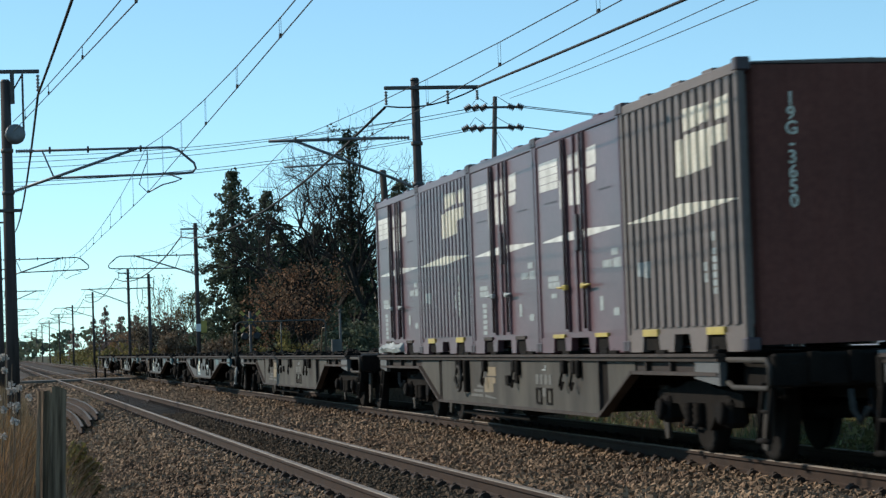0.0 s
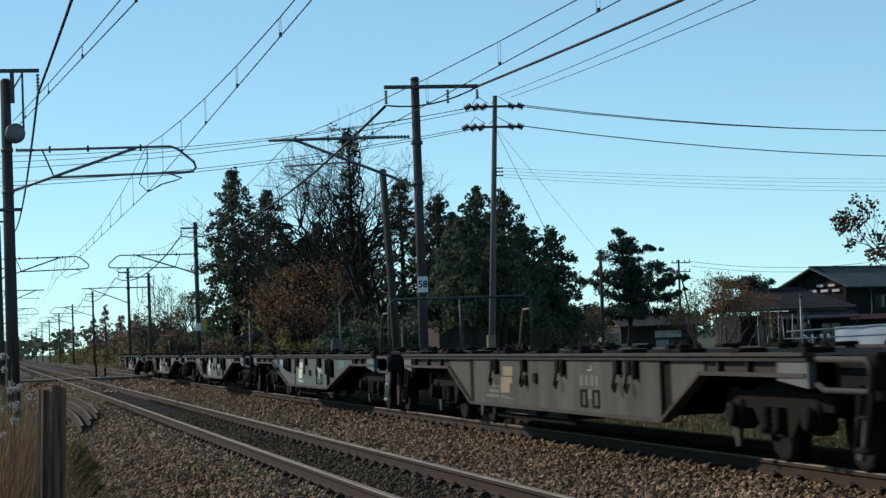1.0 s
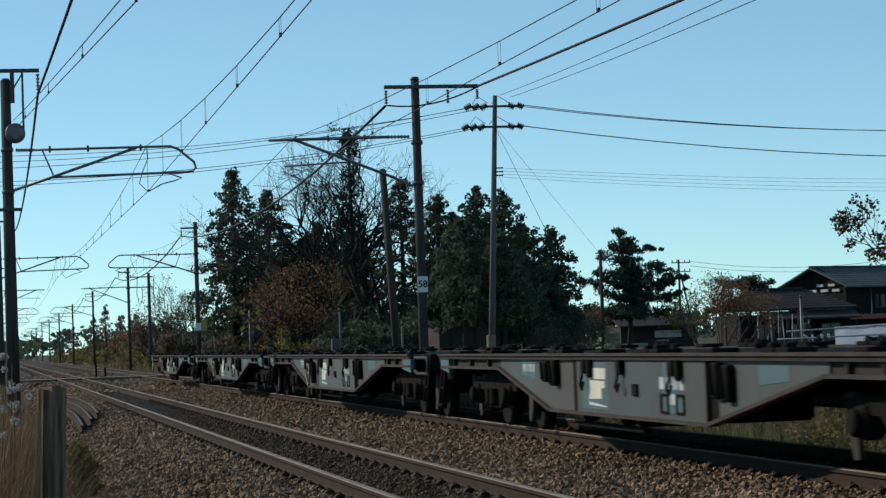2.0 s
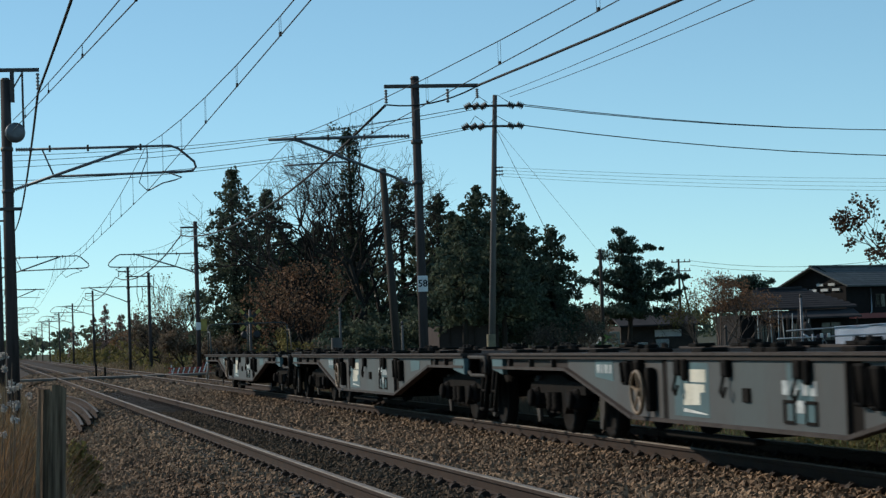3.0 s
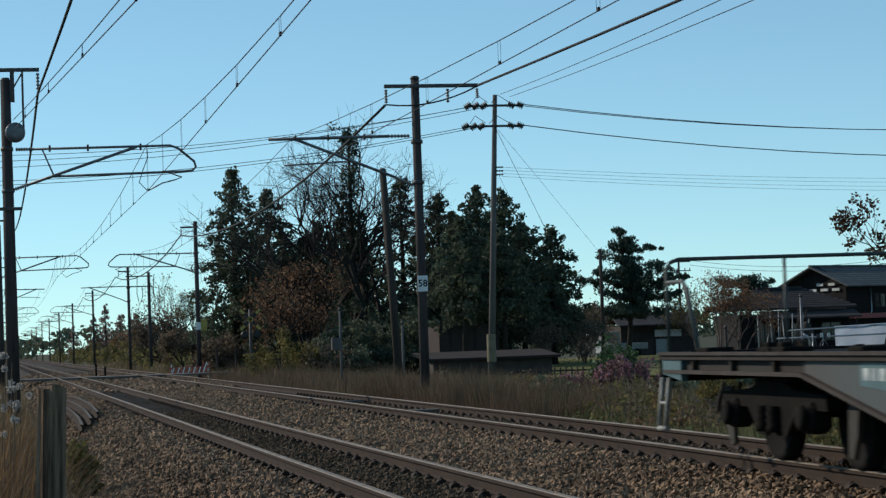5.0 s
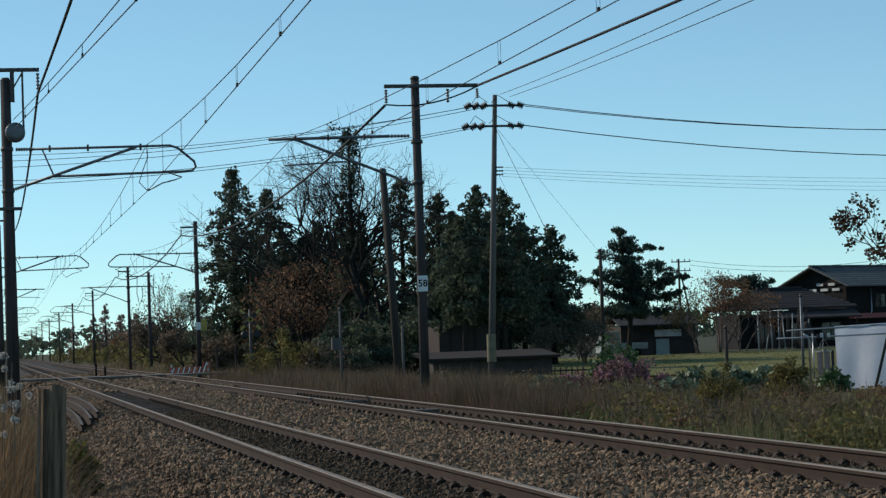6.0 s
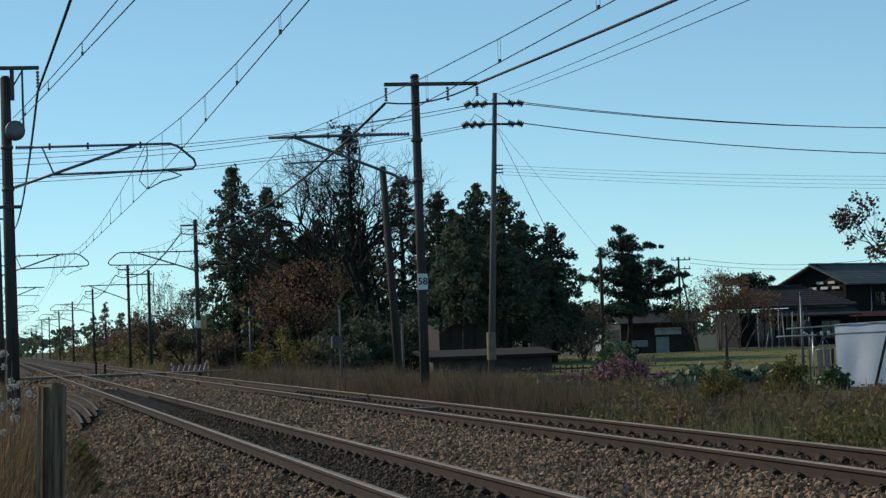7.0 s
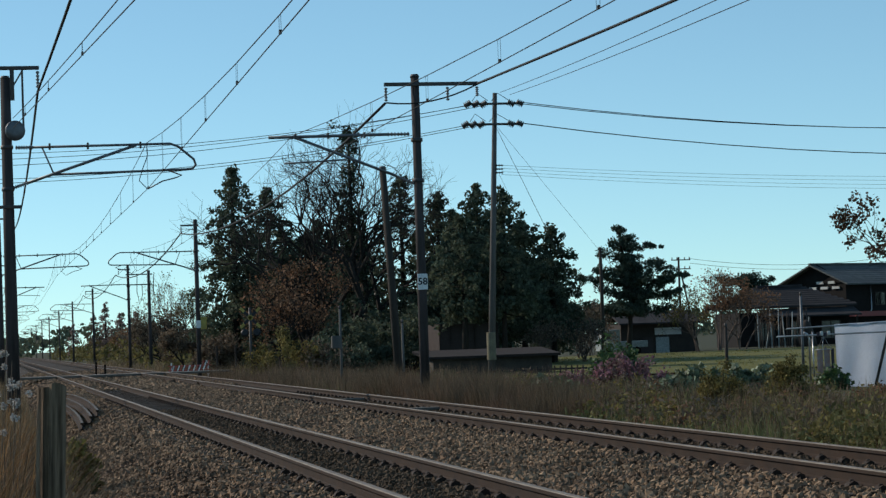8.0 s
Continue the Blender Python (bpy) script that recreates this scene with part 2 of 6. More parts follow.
MAUVE = surface("container_mauve", (0.115, 0.062, 0.070), 0.38, alt=(0.088, 0.048, 0.054), scale=1.0, fine=18, bump=0.03, obj=0.1)
RIB_BROWN = surface("container_rib_brown", (0.118, 0.088, 0.074), 0.55, alt=(0.09, 0.066, 0.055), scale=1.0, fine=18, bump=0.03)
END_BROWN = surface("container_end", (0.15, 0.055, 0.042), 0.95, alt=(0.12, 0.046, 0.036), scale=1.0, fine=18, bump=0.03)
LOCKBAR = surface("lock_bar_dark", (0.05, 0.03, 0.035), 0.5, scale=6, fine=30, bump=0.05)
FACE = -1.255         # outer face of the side sill, in the wagon's space


def quad_on_side(bm, x, y0, y1, za0, za1, zb0, zb1, mat=0, depth=0.004):
    """A thin painted plate on a side that faces -x: bottom za and top zb at y0 and y1."""
    prism(bm, [(y0, za0), (y1, za1), (y1, zb1), (y0, zb0)], "x", x - depth, x + 0.001, mat)


def side_rows(y0, y1, step):
    k = max(1, round((y1 - y0) / step))
    return [y0 + (y1 - y0) * (i + 0.5) / k for i in range(k)]


def make_bogie(w, yb):
    bm = bmesh.new()
    box(bm, 0, yb, 0.52, 1.7, 0.42, 0.22, 0.03)
    box(bm, 0, yb, 0.72, 0.6, 0.6, 0.2, 0.03)
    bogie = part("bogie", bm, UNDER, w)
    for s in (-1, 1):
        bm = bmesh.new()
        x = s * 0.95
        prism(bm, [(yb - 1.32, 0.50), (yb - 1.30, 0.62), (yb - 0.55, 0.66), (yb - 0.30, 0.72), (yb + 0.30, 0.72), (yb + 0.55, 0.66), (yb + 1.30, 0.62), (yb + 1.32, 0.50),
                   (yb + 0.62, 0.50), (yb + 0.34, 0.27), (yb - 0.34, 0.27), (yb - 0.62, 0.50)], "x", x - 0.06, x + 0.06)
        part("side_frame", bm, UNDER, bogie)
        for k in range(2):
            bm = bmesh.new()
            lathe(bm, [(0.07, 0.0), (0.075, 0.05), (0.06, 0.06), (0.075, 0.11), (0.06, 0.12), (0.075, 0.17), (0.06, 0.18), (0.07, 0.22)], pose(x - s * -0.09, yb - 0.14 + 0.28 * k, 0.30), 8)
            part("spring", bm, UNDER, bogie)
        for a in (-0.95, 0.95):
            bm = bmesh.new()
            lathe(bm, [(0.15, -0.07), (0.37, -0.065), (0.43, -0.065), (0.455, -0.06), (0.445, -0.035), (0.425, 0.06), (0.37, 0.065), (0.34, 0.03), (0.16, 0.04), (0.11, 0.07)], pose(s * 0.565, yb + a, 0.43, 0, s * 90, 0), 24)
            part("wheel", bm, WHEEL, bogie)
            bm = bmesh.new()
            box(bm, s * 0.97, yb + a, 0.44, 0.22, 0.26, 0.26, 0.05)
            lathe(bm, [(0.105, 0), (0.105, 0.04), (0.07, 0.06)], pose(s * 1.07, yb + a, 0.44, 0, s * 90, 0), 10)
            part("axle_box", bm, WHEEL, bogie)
            bm = bmesh.new()
            g = -1 if a < 0 else 1
            prism(bm, [(yb + a + g * 0.50, 0.66), (yb + a + g * 0.74, 0.66), (yb + a + g * 0.66, 0.30), (yb + a + g * 0.56, 0.12), (yb + a + g * 0.46, 0.14)], "x", s * 0.86 - 0.02, s * 0.86 + 0.02)
            part("brake_hanger", bm, GUARD, bogie)
    for a in (-0.95, 0.95):
        bm = bmesh.new()
        tube(bm, [(-0.5, yb + a, 0.43), (0.5, yb + a, 0.43)], 0.075, 10)
        part("axle", bm, WHEEL, bogie)
    return bogie


def make_hand_wheel(w, y, z, r, mat):
    bm = bmesh.new()
    ring = [(FACE - 0.10, y + r * math.cos(a), z + r * math.sin(a)) for a in [2 * math.pi * i / 18 for i in range(19)]]
    tube(bm, ring, 0.02, 6, caps=False)
    for i in range(5):
        a = 2 * math.pi * i / 5 + 0.3
        tube(bm, [(FACE - 0.08, y, z), (FACE - 0.10, y + 0.97 * r * math.cos(a), z + 0.97 * r * math.sin(a))], 0.014, 5)
    tube(bm, [(FACE, y, z), (FACE - 0.11, y, z)], 0.04, 8)
    part("hand_wheel", bm, mat, w, "round hand brake wheel with five spokes")
    bm = bmesh.new()
    box(bm, FACE - 0.03, y - 0.22, z + 0.03, 0.08, 0.12, 0.42, 0.015)
    part("brake_gear_box", bm, UNDER, w)


def make_wagon(belly, teal, wheel_at, rail_end, marks, label):
    """belly: half the length of the deep part of the side; wheel_at: y of the hand wheel or None; rail_end: y of an end handrail, or 0; marks: y of the emblem and of the lettering."""
    w = empty("container_wagon", pose(FAR_TRACK, 0, 0), label, "freight wagon", "freight wagons")
    side_mat = WAGON_GREEN if teal else WAGON_GREY
    plate_mat = WAGON_TEAL if teal else WAGON_PALE
    slope = {1: 2.62 if teal else 1.45, -1: 2.98 if teal else 1.28}
    FRONT, REAR = -8.42, 9.30         # ends of the side sill; the front platform lies beyond the first
    for s in (-1, 1):
        o = s * 1.255
        inn = o - s * 0.05

        def sheet(name, outline, mat, out=0.0, deep=0.0):
            bm = bmesh.new()
            prism(bm, outline, "x", min(o + s * out, inn - s * deep), max(o + s * out, inn - s * deep))
            return part(name, bm, mat, w)

        post = {1: (belly - 0.16, belly + 0.12), -1: (belly - 0.02, belly + 0.26)}
        if teal:
            post[1] = (1.72, 1.92)
        back, fore = -post[-1][0], post[1][0]
        sheet("belly_plate", [(back, 0.36), (fore, 0.36), (fore, 0.91), (back, 0.91)], side_mat)
        sheet("side_rail", [(FRONT, 0.915), (REAR, 0.915), (REAR, 0.955), (FRONT, 0.955)], RAIL_DARK, 0.03)
        sheet("top_flange", [(FRONT, 0.957), (REAR, 0.957), (REAR, 0.985), (FRONT, 0.985)], FLANGE, 0.055)
        sheet("bottom_flange", [(-belly - 0.02, 0.325), (belly + 0.02, 0.325), (belly + 0.02, 0.36), (-belly - 0.02, 0.36)], FLANGE, 0.025)
        for e, end in ((-1, FRONT), (1, REAR)):
            deep, run = belly, slope[e]
            top = e * (deep + run)
            y0, y1 = e * post[e][0], e * post[e][1]
            foot = 0.36 + 0.46 * max(0, post[e][1] - deep) / run
            corner = [(e * deep, 0.36)] if post[e][1] < deep else []
            sheet("gusset", [(y1, foot)] + corner + [(top, 0.82), (top, 0.91), (y1, 0.91)], side_mat, -0.02, 0.02)
            sheet("sloped_flange", [(e * deep, 0.325), (top, 0.785), (top, 0.82), (e * deep, 0.36)], FLANGE, 0.03, 0.03)
            # The recess takes the underframe's near-black, so its shade is in the colour too.
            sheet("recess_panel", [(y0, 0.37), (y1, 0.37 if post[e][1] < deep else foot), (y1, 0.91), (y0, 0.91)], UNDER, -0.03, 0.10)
            sheet("post_edge", [(y0 - 0.012, 0.365), (y0 + 0.012, 0.365), (y0 + 0.012, 0.91), (y0 - 0.012, 0.91)], FLANGE, 0.012)
            stop = e * (abs(end) - 0.05)
            sheet("lower_flange", [(top, 0.785), (stop, 0.785), (stop, 0.82), (top, 0.82)], FLANGE, 0.025, 0.03)
            sheet("web_plate", [(top, 0.82), (stop, 0.82), (stop, 0.91), (top, 0.91)], GUSSET, -0.04, 0.04)
            for k in range(3):
                yk = top + (stop - top) * (k + 0.6) / 3.4
                sheet("web_rib", [(yk - 0.02, 0.82), (yk + 0.02, 0.82), (yk + 0.02, 0.91), (yk - 0.02, 0.91)], GUSSET, 0.012)
        # painted corner plates: one before the front platform, a narrower one at the rear end
        for y0, y1, z0 in ((-8.42, -7.70, 0.70), (8.72, 9.30, 0.72)):
            sheet("corner_plate", [(y0, z0), (y1, z0 + 0.06), (y1, 0.912), (y0, 0.912)], plate_mat, 0.012)
        # container seats, locks and their turned-down levers along the side rail
        for i, y in enumerate((-8.2, -6.6, -4.9, -4.55, -2.95, -1.25, -0.9, 0.75, 2.45, 2.8, 4.4, 6.1, 6.45, 8.1)):
            bm = bmesh.new()
            box(bm, s * 1.13, y, 1.0, 0.26, 0.30, 0.045, 0.01)
            if i % 3 != 1:
                box(bm, s * 1.17, y + 0.05, 1.035, 0.10, 0.11, 0.05, 0.012)
                prism(bm, [(y - 0.16, 1.01), (y + 0.02, 1.01), (y - 0.03, 1.075), (y - 0.09, 1.06)], "x", s * 1.06 - 0.025, s * 1.06 + 0.025)
            part("container_lock", bm, UNDER, w)
        for k, y in enumerate((-1.95, -0.15, 1.25) if teal else (-3.4, -2.95, -0.5, 1.2, 2.9)):
            bm = bmesh.new()
            box(bm, o + s * 0.03, y, 0.845, 0.06, 0.15, 0.15, 0.012)
            if k % 2 == 0:
                box(bm, o + s * 0.035, y - 0.20, 0.825, 0.05, 0.10, 0.20, 0.02)
            tube(bm, [(o + s * 0.05, y, 0.80), (o + s * 0.07, y + 0.06, 0.64), (o + s * 0.07, y - 0.02, 0.60), (o + s * 0.06, y - 0.07, 0.68)], 0.016, 5)
            part("lock_lever", bm, UNDER, w)
        if teal:
            for y, z0, z1 in ((-3.25, 0.58, 0.90), (-3.55, 0.56, 0.88), (3.02, 0.66, 0.90), (2.62, 0.62, 0.91)):
                bm = bmesh.new()
                box(bm, o + s * 0.01, y, (z0 + z1) / 2, 0.10, 0.20, z1 - z0, 0.02)
                tube(bm, [(o + s * 0.07, y + 0.05, z1 - 0.02), (o + s * 0.08, y - 0.03, z0 + 0.04)], 0.02, 5)
                part("lock_bracket", bm, UNDER, w)
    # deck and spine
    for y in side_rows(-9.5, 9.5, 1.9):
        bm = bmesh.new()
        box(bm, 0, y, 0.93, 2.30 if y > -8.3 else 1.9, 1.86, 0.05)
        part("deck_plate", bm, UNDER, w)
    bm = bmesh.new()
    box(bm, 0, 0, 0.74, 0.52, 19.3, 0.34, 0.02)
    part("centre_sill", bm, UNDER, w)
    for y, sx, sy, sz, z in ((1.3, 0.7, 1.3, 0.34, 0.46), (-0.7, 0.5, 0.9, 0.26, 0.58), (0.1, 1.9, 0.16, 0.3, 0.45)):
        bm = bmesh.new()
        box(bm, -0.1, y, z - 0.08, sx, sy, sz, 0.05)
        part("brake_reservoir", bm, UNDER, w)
    bm = bmesh.new()
    box(bm, -1.05, belly * 0.35, 0.20, 0.10, belly * 0.9, 0.05, 0.01)
    part("brake_rod", bm, UNDER, w)
    for yb in (-6.95, 7.0):
        make_bogie(w, yb)
    # recessed front platform with its side bar and lower rail
    for s in (-1, 1):
        bm = bmesh.new()
        box(bm, s * 1.02, -9.05, 0.80, 0.08, 1.22, 0.22, 0.02)
        part("platform_side", bm, UNDER, w)
        bm = bmesh.new()
        tube(bm, [(s * 1.2, -8.44, 0.93), (s * 1.22, -9.52, 0.93), (s * 1.22, -9.60, 0.88), (s * 1.22, -9.60, 0.74), (s * 1.2, -9.50, 0.69), (s * 1.2, -8.60, 0.69), (s * 1.2, -8.42, 0.74)], 0.026, 6)
        part("platform_rail", bm, GUARD, w)
    # ends: beam, coupler, hoses, step irons
    for e in (-1, 1):
        bm = bmesh.new()
        box(bm, 0, e * 9.60, 0.84, 2.40, 0.10, 0.28, 0.02)
        for x in (-0.85, -0.5, 0.5, 0.85):
            box(bm, x, e * 9.66, 0.86, 0.10, 0.06, 0.26, 0.01)
        part("end_beam", bm, UNDER, w)
        bm = bmesh.new()
        box(bm, -0.18, e * 9.70, 0.88, 0.26, 0.02, 0.20, 0.004)
        part("end_plate", bm, STEP_PAINT, w, "dirty white plate on the end beam")
        bm = bmesh.new()
        box(bm, 0, e * 9.78, 0.80, 0.26, 0.34, 0.24, 0.04)
        box(bm, 0.08, e * 9.92, 0.80, 0.22, 0.12, 0.34, 0.05)
        part("coupler", bm, UNDER, w)
        for k, x in enumerate((-0.55, -0.38, 0.45)):
            bm = bmesh.new()
            tube(bm, [(x, e * 9.66, 0.66), (x - 0.02, e * 9.76, 0.50), (x, e * 9.86, 0.40), (x + 0.04, e * 9.94, 0.52)], 0.025, 6)
            part("brake_hose", bm, GUARD if k == 0 else UNDER, w)
        for s in (-1, 1):
            bm = bmesh.new()
            for y in (e * 9.34, e * 9.56):
                tube(bm, [(s * 1.19, y, 0.74), (s * 1.24, y + 0.02, 0.26)], 0.024, 6)
            tube(bm, [(s * 1.24, e * 9.30, 0.26), (s * 1.24, e * 9.60, 0.26)], 0.026, 6)
            tube(bm, [(s * 1.215, e * 9.34, 0.50), (s * 1.215, e * 9.56, 0.50)], 0.018, 6)
            part("step_iron", bm, (STEP_PAINT if rail_end * e > 0 else UNDER), w, "white-painted step iron" if rail_end * e > 0 else "")
    if rail_end:
        y, q = rail_end, (1 if rail_end > 0 else -1)
        bm = bmesh.new()
        tube(bm, [(-1.18, y, 0.90), (-1.18, y, 1.76), (-1.14, y, 1.83), (-1.06, y, 1.86), (1.06, y, 1.86), (1.14, y, 1.83), (1.18, y, 1.76), (1.18, y, 0.90)], 0.019, 8)
        tube(bm, [(0.0, y, 0.92), (0.0, y, 1.86)], 0.017, 8)
        part("end_handrail", bm, HANDRAIL, w, "dark green tubular handrail across the wagon end")
        for s in (-1, 1):
            bm = bmesh.new()
            tube(bm, [(s * 1.18, y - q * 0.95, 0.93), (s * 1.18, y - q * 0.62, 1.56), (s * 1.18, y - q * 0.5, 1.64), (s * 1.18, y - q * 0.02, 1.64)], 0.022, 6)
            part("side_handrail", bm, BRASS if s > 0 else HANDRAIL, w)
    # painted marks on the visible side
    y, yt = marks
    if teal:
        bm = bmesh.new()
        quad_on_side(bm, FACE, y - 0.42, y + 0.62, 0.40, 0.40, 0.89, 0.89, depth=0.002)
        part("teal_patch", bm, WAGON_TEAL, w)
    paint = CREAM_PAINT if teal else OCHRE
    bm = bmesh.new()
    quad_on_side(bm, FACE, y - 0.34, y + 0.20, 0.715, 0.715, 0.83, 0.83)
    quad_on_side(bm, FACE, y - 0.30, y + 0.30, 0.625, 0.60, 0.695, 0.70)
    quad_on_side(bm, FACE, y - 0.16, y + 0.34, 0.51, 0.50, 0.628, 0.605)
    part("emblem", bm, paint, w, "faded blocky cream painted emblem")
    bm = bmesh.new()
    quad_on_side(bm, FACE, y - 0.36, y + 0.34, 0.425, 0.44, 0.435, 0.475)
    part("painted_stripe", bm, WHITE_PAINT if teal else FADED, w)
    if teal:
        bm = bmesh.new()
        quad_on_side(bm, FACE, yt - 0.30, yt + 0.30, 0.42, 0.42, 0.90, 0.90, depth=0.002)
        part("teal_patch", bm, WAGON_TEAL, w)
    # plain bars for the stencilled lettering: a round mark above, then a row of blocks
    bm = bmesh.new()
    quad_on_side(bm, FACE, yt - 0.10, yt + 0.08, 0.80, 0.80, 0.815, 0.815, depth=0.005)
    quad_on_side(bm, FACE, yt - 0.10, yt - 0.07, 0.80, 0.80, 0.86, 0.86, depth=0.0055)
    part("lettering_block", bm, MARK_WHITE, w)
    for dy, wd in ((0.33, 0.15), (0.12, 0.13), (-0.10, 0.15), (-0.30, 0.13)):
        bm = bmesh.new()
        quad_on_side(bm, FACE, yt + dy - wd / 2, yt + dy + wd / 2, 0.64, 0.64, 0.755, 0.755, depth=0.005)
        part("lettering_block", bm, MARK_WHITE if teal else FADED, w)
    bm = bmesh.new()
    quad_on_side(bm, FACE, yt - 0.09, yt + 0.09, 0.50, 0.50, 0.60, 0.60, depth=0.005)
    part("lettering_block", bm, MARK_WHITE if teal else FADED, w)
    for dy in (-0.25, 0.25):
        bm = bmesh.new()
        for q in ((-0.13, -0.10, 0.41, 0.60), (0.10, 0.13, 0.41, 0.60), (-0.13, 0.13, 0.41, 0.435), (-0.13, 0.13, 0.575, 0.60)):
            quad_on_side(bm, FACE, yt + dy + q[0], yt + dy + q[1], q[2], q[2], q[3], q[3], depth=0.014)
        part("card_holder", bm, UNDER, w)
    if not teal:
        for k in range(3):
            bm = bmesh.new()
            quad_on_side(bm, FACE, y + 0.45, y + 1.2 - 0.2 * k, 0.44 + 0.06 * k, 0.44 + 0.06 * k, 0.475 + 0.06 * k, 0.475 + 0.06 * k)
            part("lettering_block", bm, FADED, w)
    for yk, zk in ((-0.62, 0.62),) if teal else ((y - 1.05, 0.67), (y - 1.55, 0.70)):
        bm = bmesh.new()
        box(bm, FACE - 0.012, yk, zk, 0.03, 0.17, 0.12, 0.006)
        part("socket_cover", bm, UNDER, w)
    if wheel_at is not None:
        make_hand_wheel(w, wheel_at, 0.60 if teal else 0.67, 0.205 if teal else 0.165, BRASS if teal else GUARD)
    if teal:
        bm = bmesh.new()
        quad_on_side(bm, FACE + 0.02, belly + 0.75, belly + 1.45, 0.69, 0.73, 0.90, 0.90)
        part("teal_patch", bm, WAGON_TEAL, w)
        for i in range(4):
            bm = bmesh.new()
            quad_on_side(bm, FACE + 0.018, belly + 0.80 + 0.16 * i, belly + 0.91 + 0.16 * i, 0.77, 0.77, 0.86, 0.86)
            part("lettering_block", bm, MARK_WHITE, w)
        bm = bmesh.new()
        quad_on_side(bm, FACE + 0.02, -belly - 1.35, -belly - 2.1, 0.71, 0.75, 0.88, 0.88)
        part("teal_patch", bm, WAGON_TEAL, w)
    return w


# Container side: a row of (y, depth behind the outermost plane) from front to rear.
def rib_profile(corrugated):
    if not corrugated:
        return [(-1.75, 0.02), (1.75, 0.02)]
    rows, n = [(-1.75, 0.048)], 14
    pitch = 3.4 / n
    for i in range(n):
        y = -1.7 + pitch * i
        rows += [(y + 0.045, 0.048), (y + 0.068, 0.0), (y + 0.195, 0.0), (y + pitch - 0.012, 0.048)]
    return rows + [(1.75, 0.048)]


def paint_on(bm, prof, x, y0, y1, za0, za1, zb0, zb1):
    """Paint that follows the ribs: a strip from y0 to y1 between straight lower and upper edges."""
    cuts = sorted({y0, y1, *[y for y, d in prof if y0 < y < y1]})
    rows = []
    for y in cuts:
        k = (y - y0) / (y1 - y0)
        d = np.interp(y, [p[0] for p in prof], [p[1] for p in prof])
        rows.append((bm.verts.new((x + d - 0.004, y, za0 + (za1 - za0) * k)), bm.verts.new((x + d - 0.004, y, zb0 + (zb1 - zb0) * k))))
    for a, b in zip(rows, rows[1:]):
        bm.faces.new((a[0], a[1], b[1], b[0]))


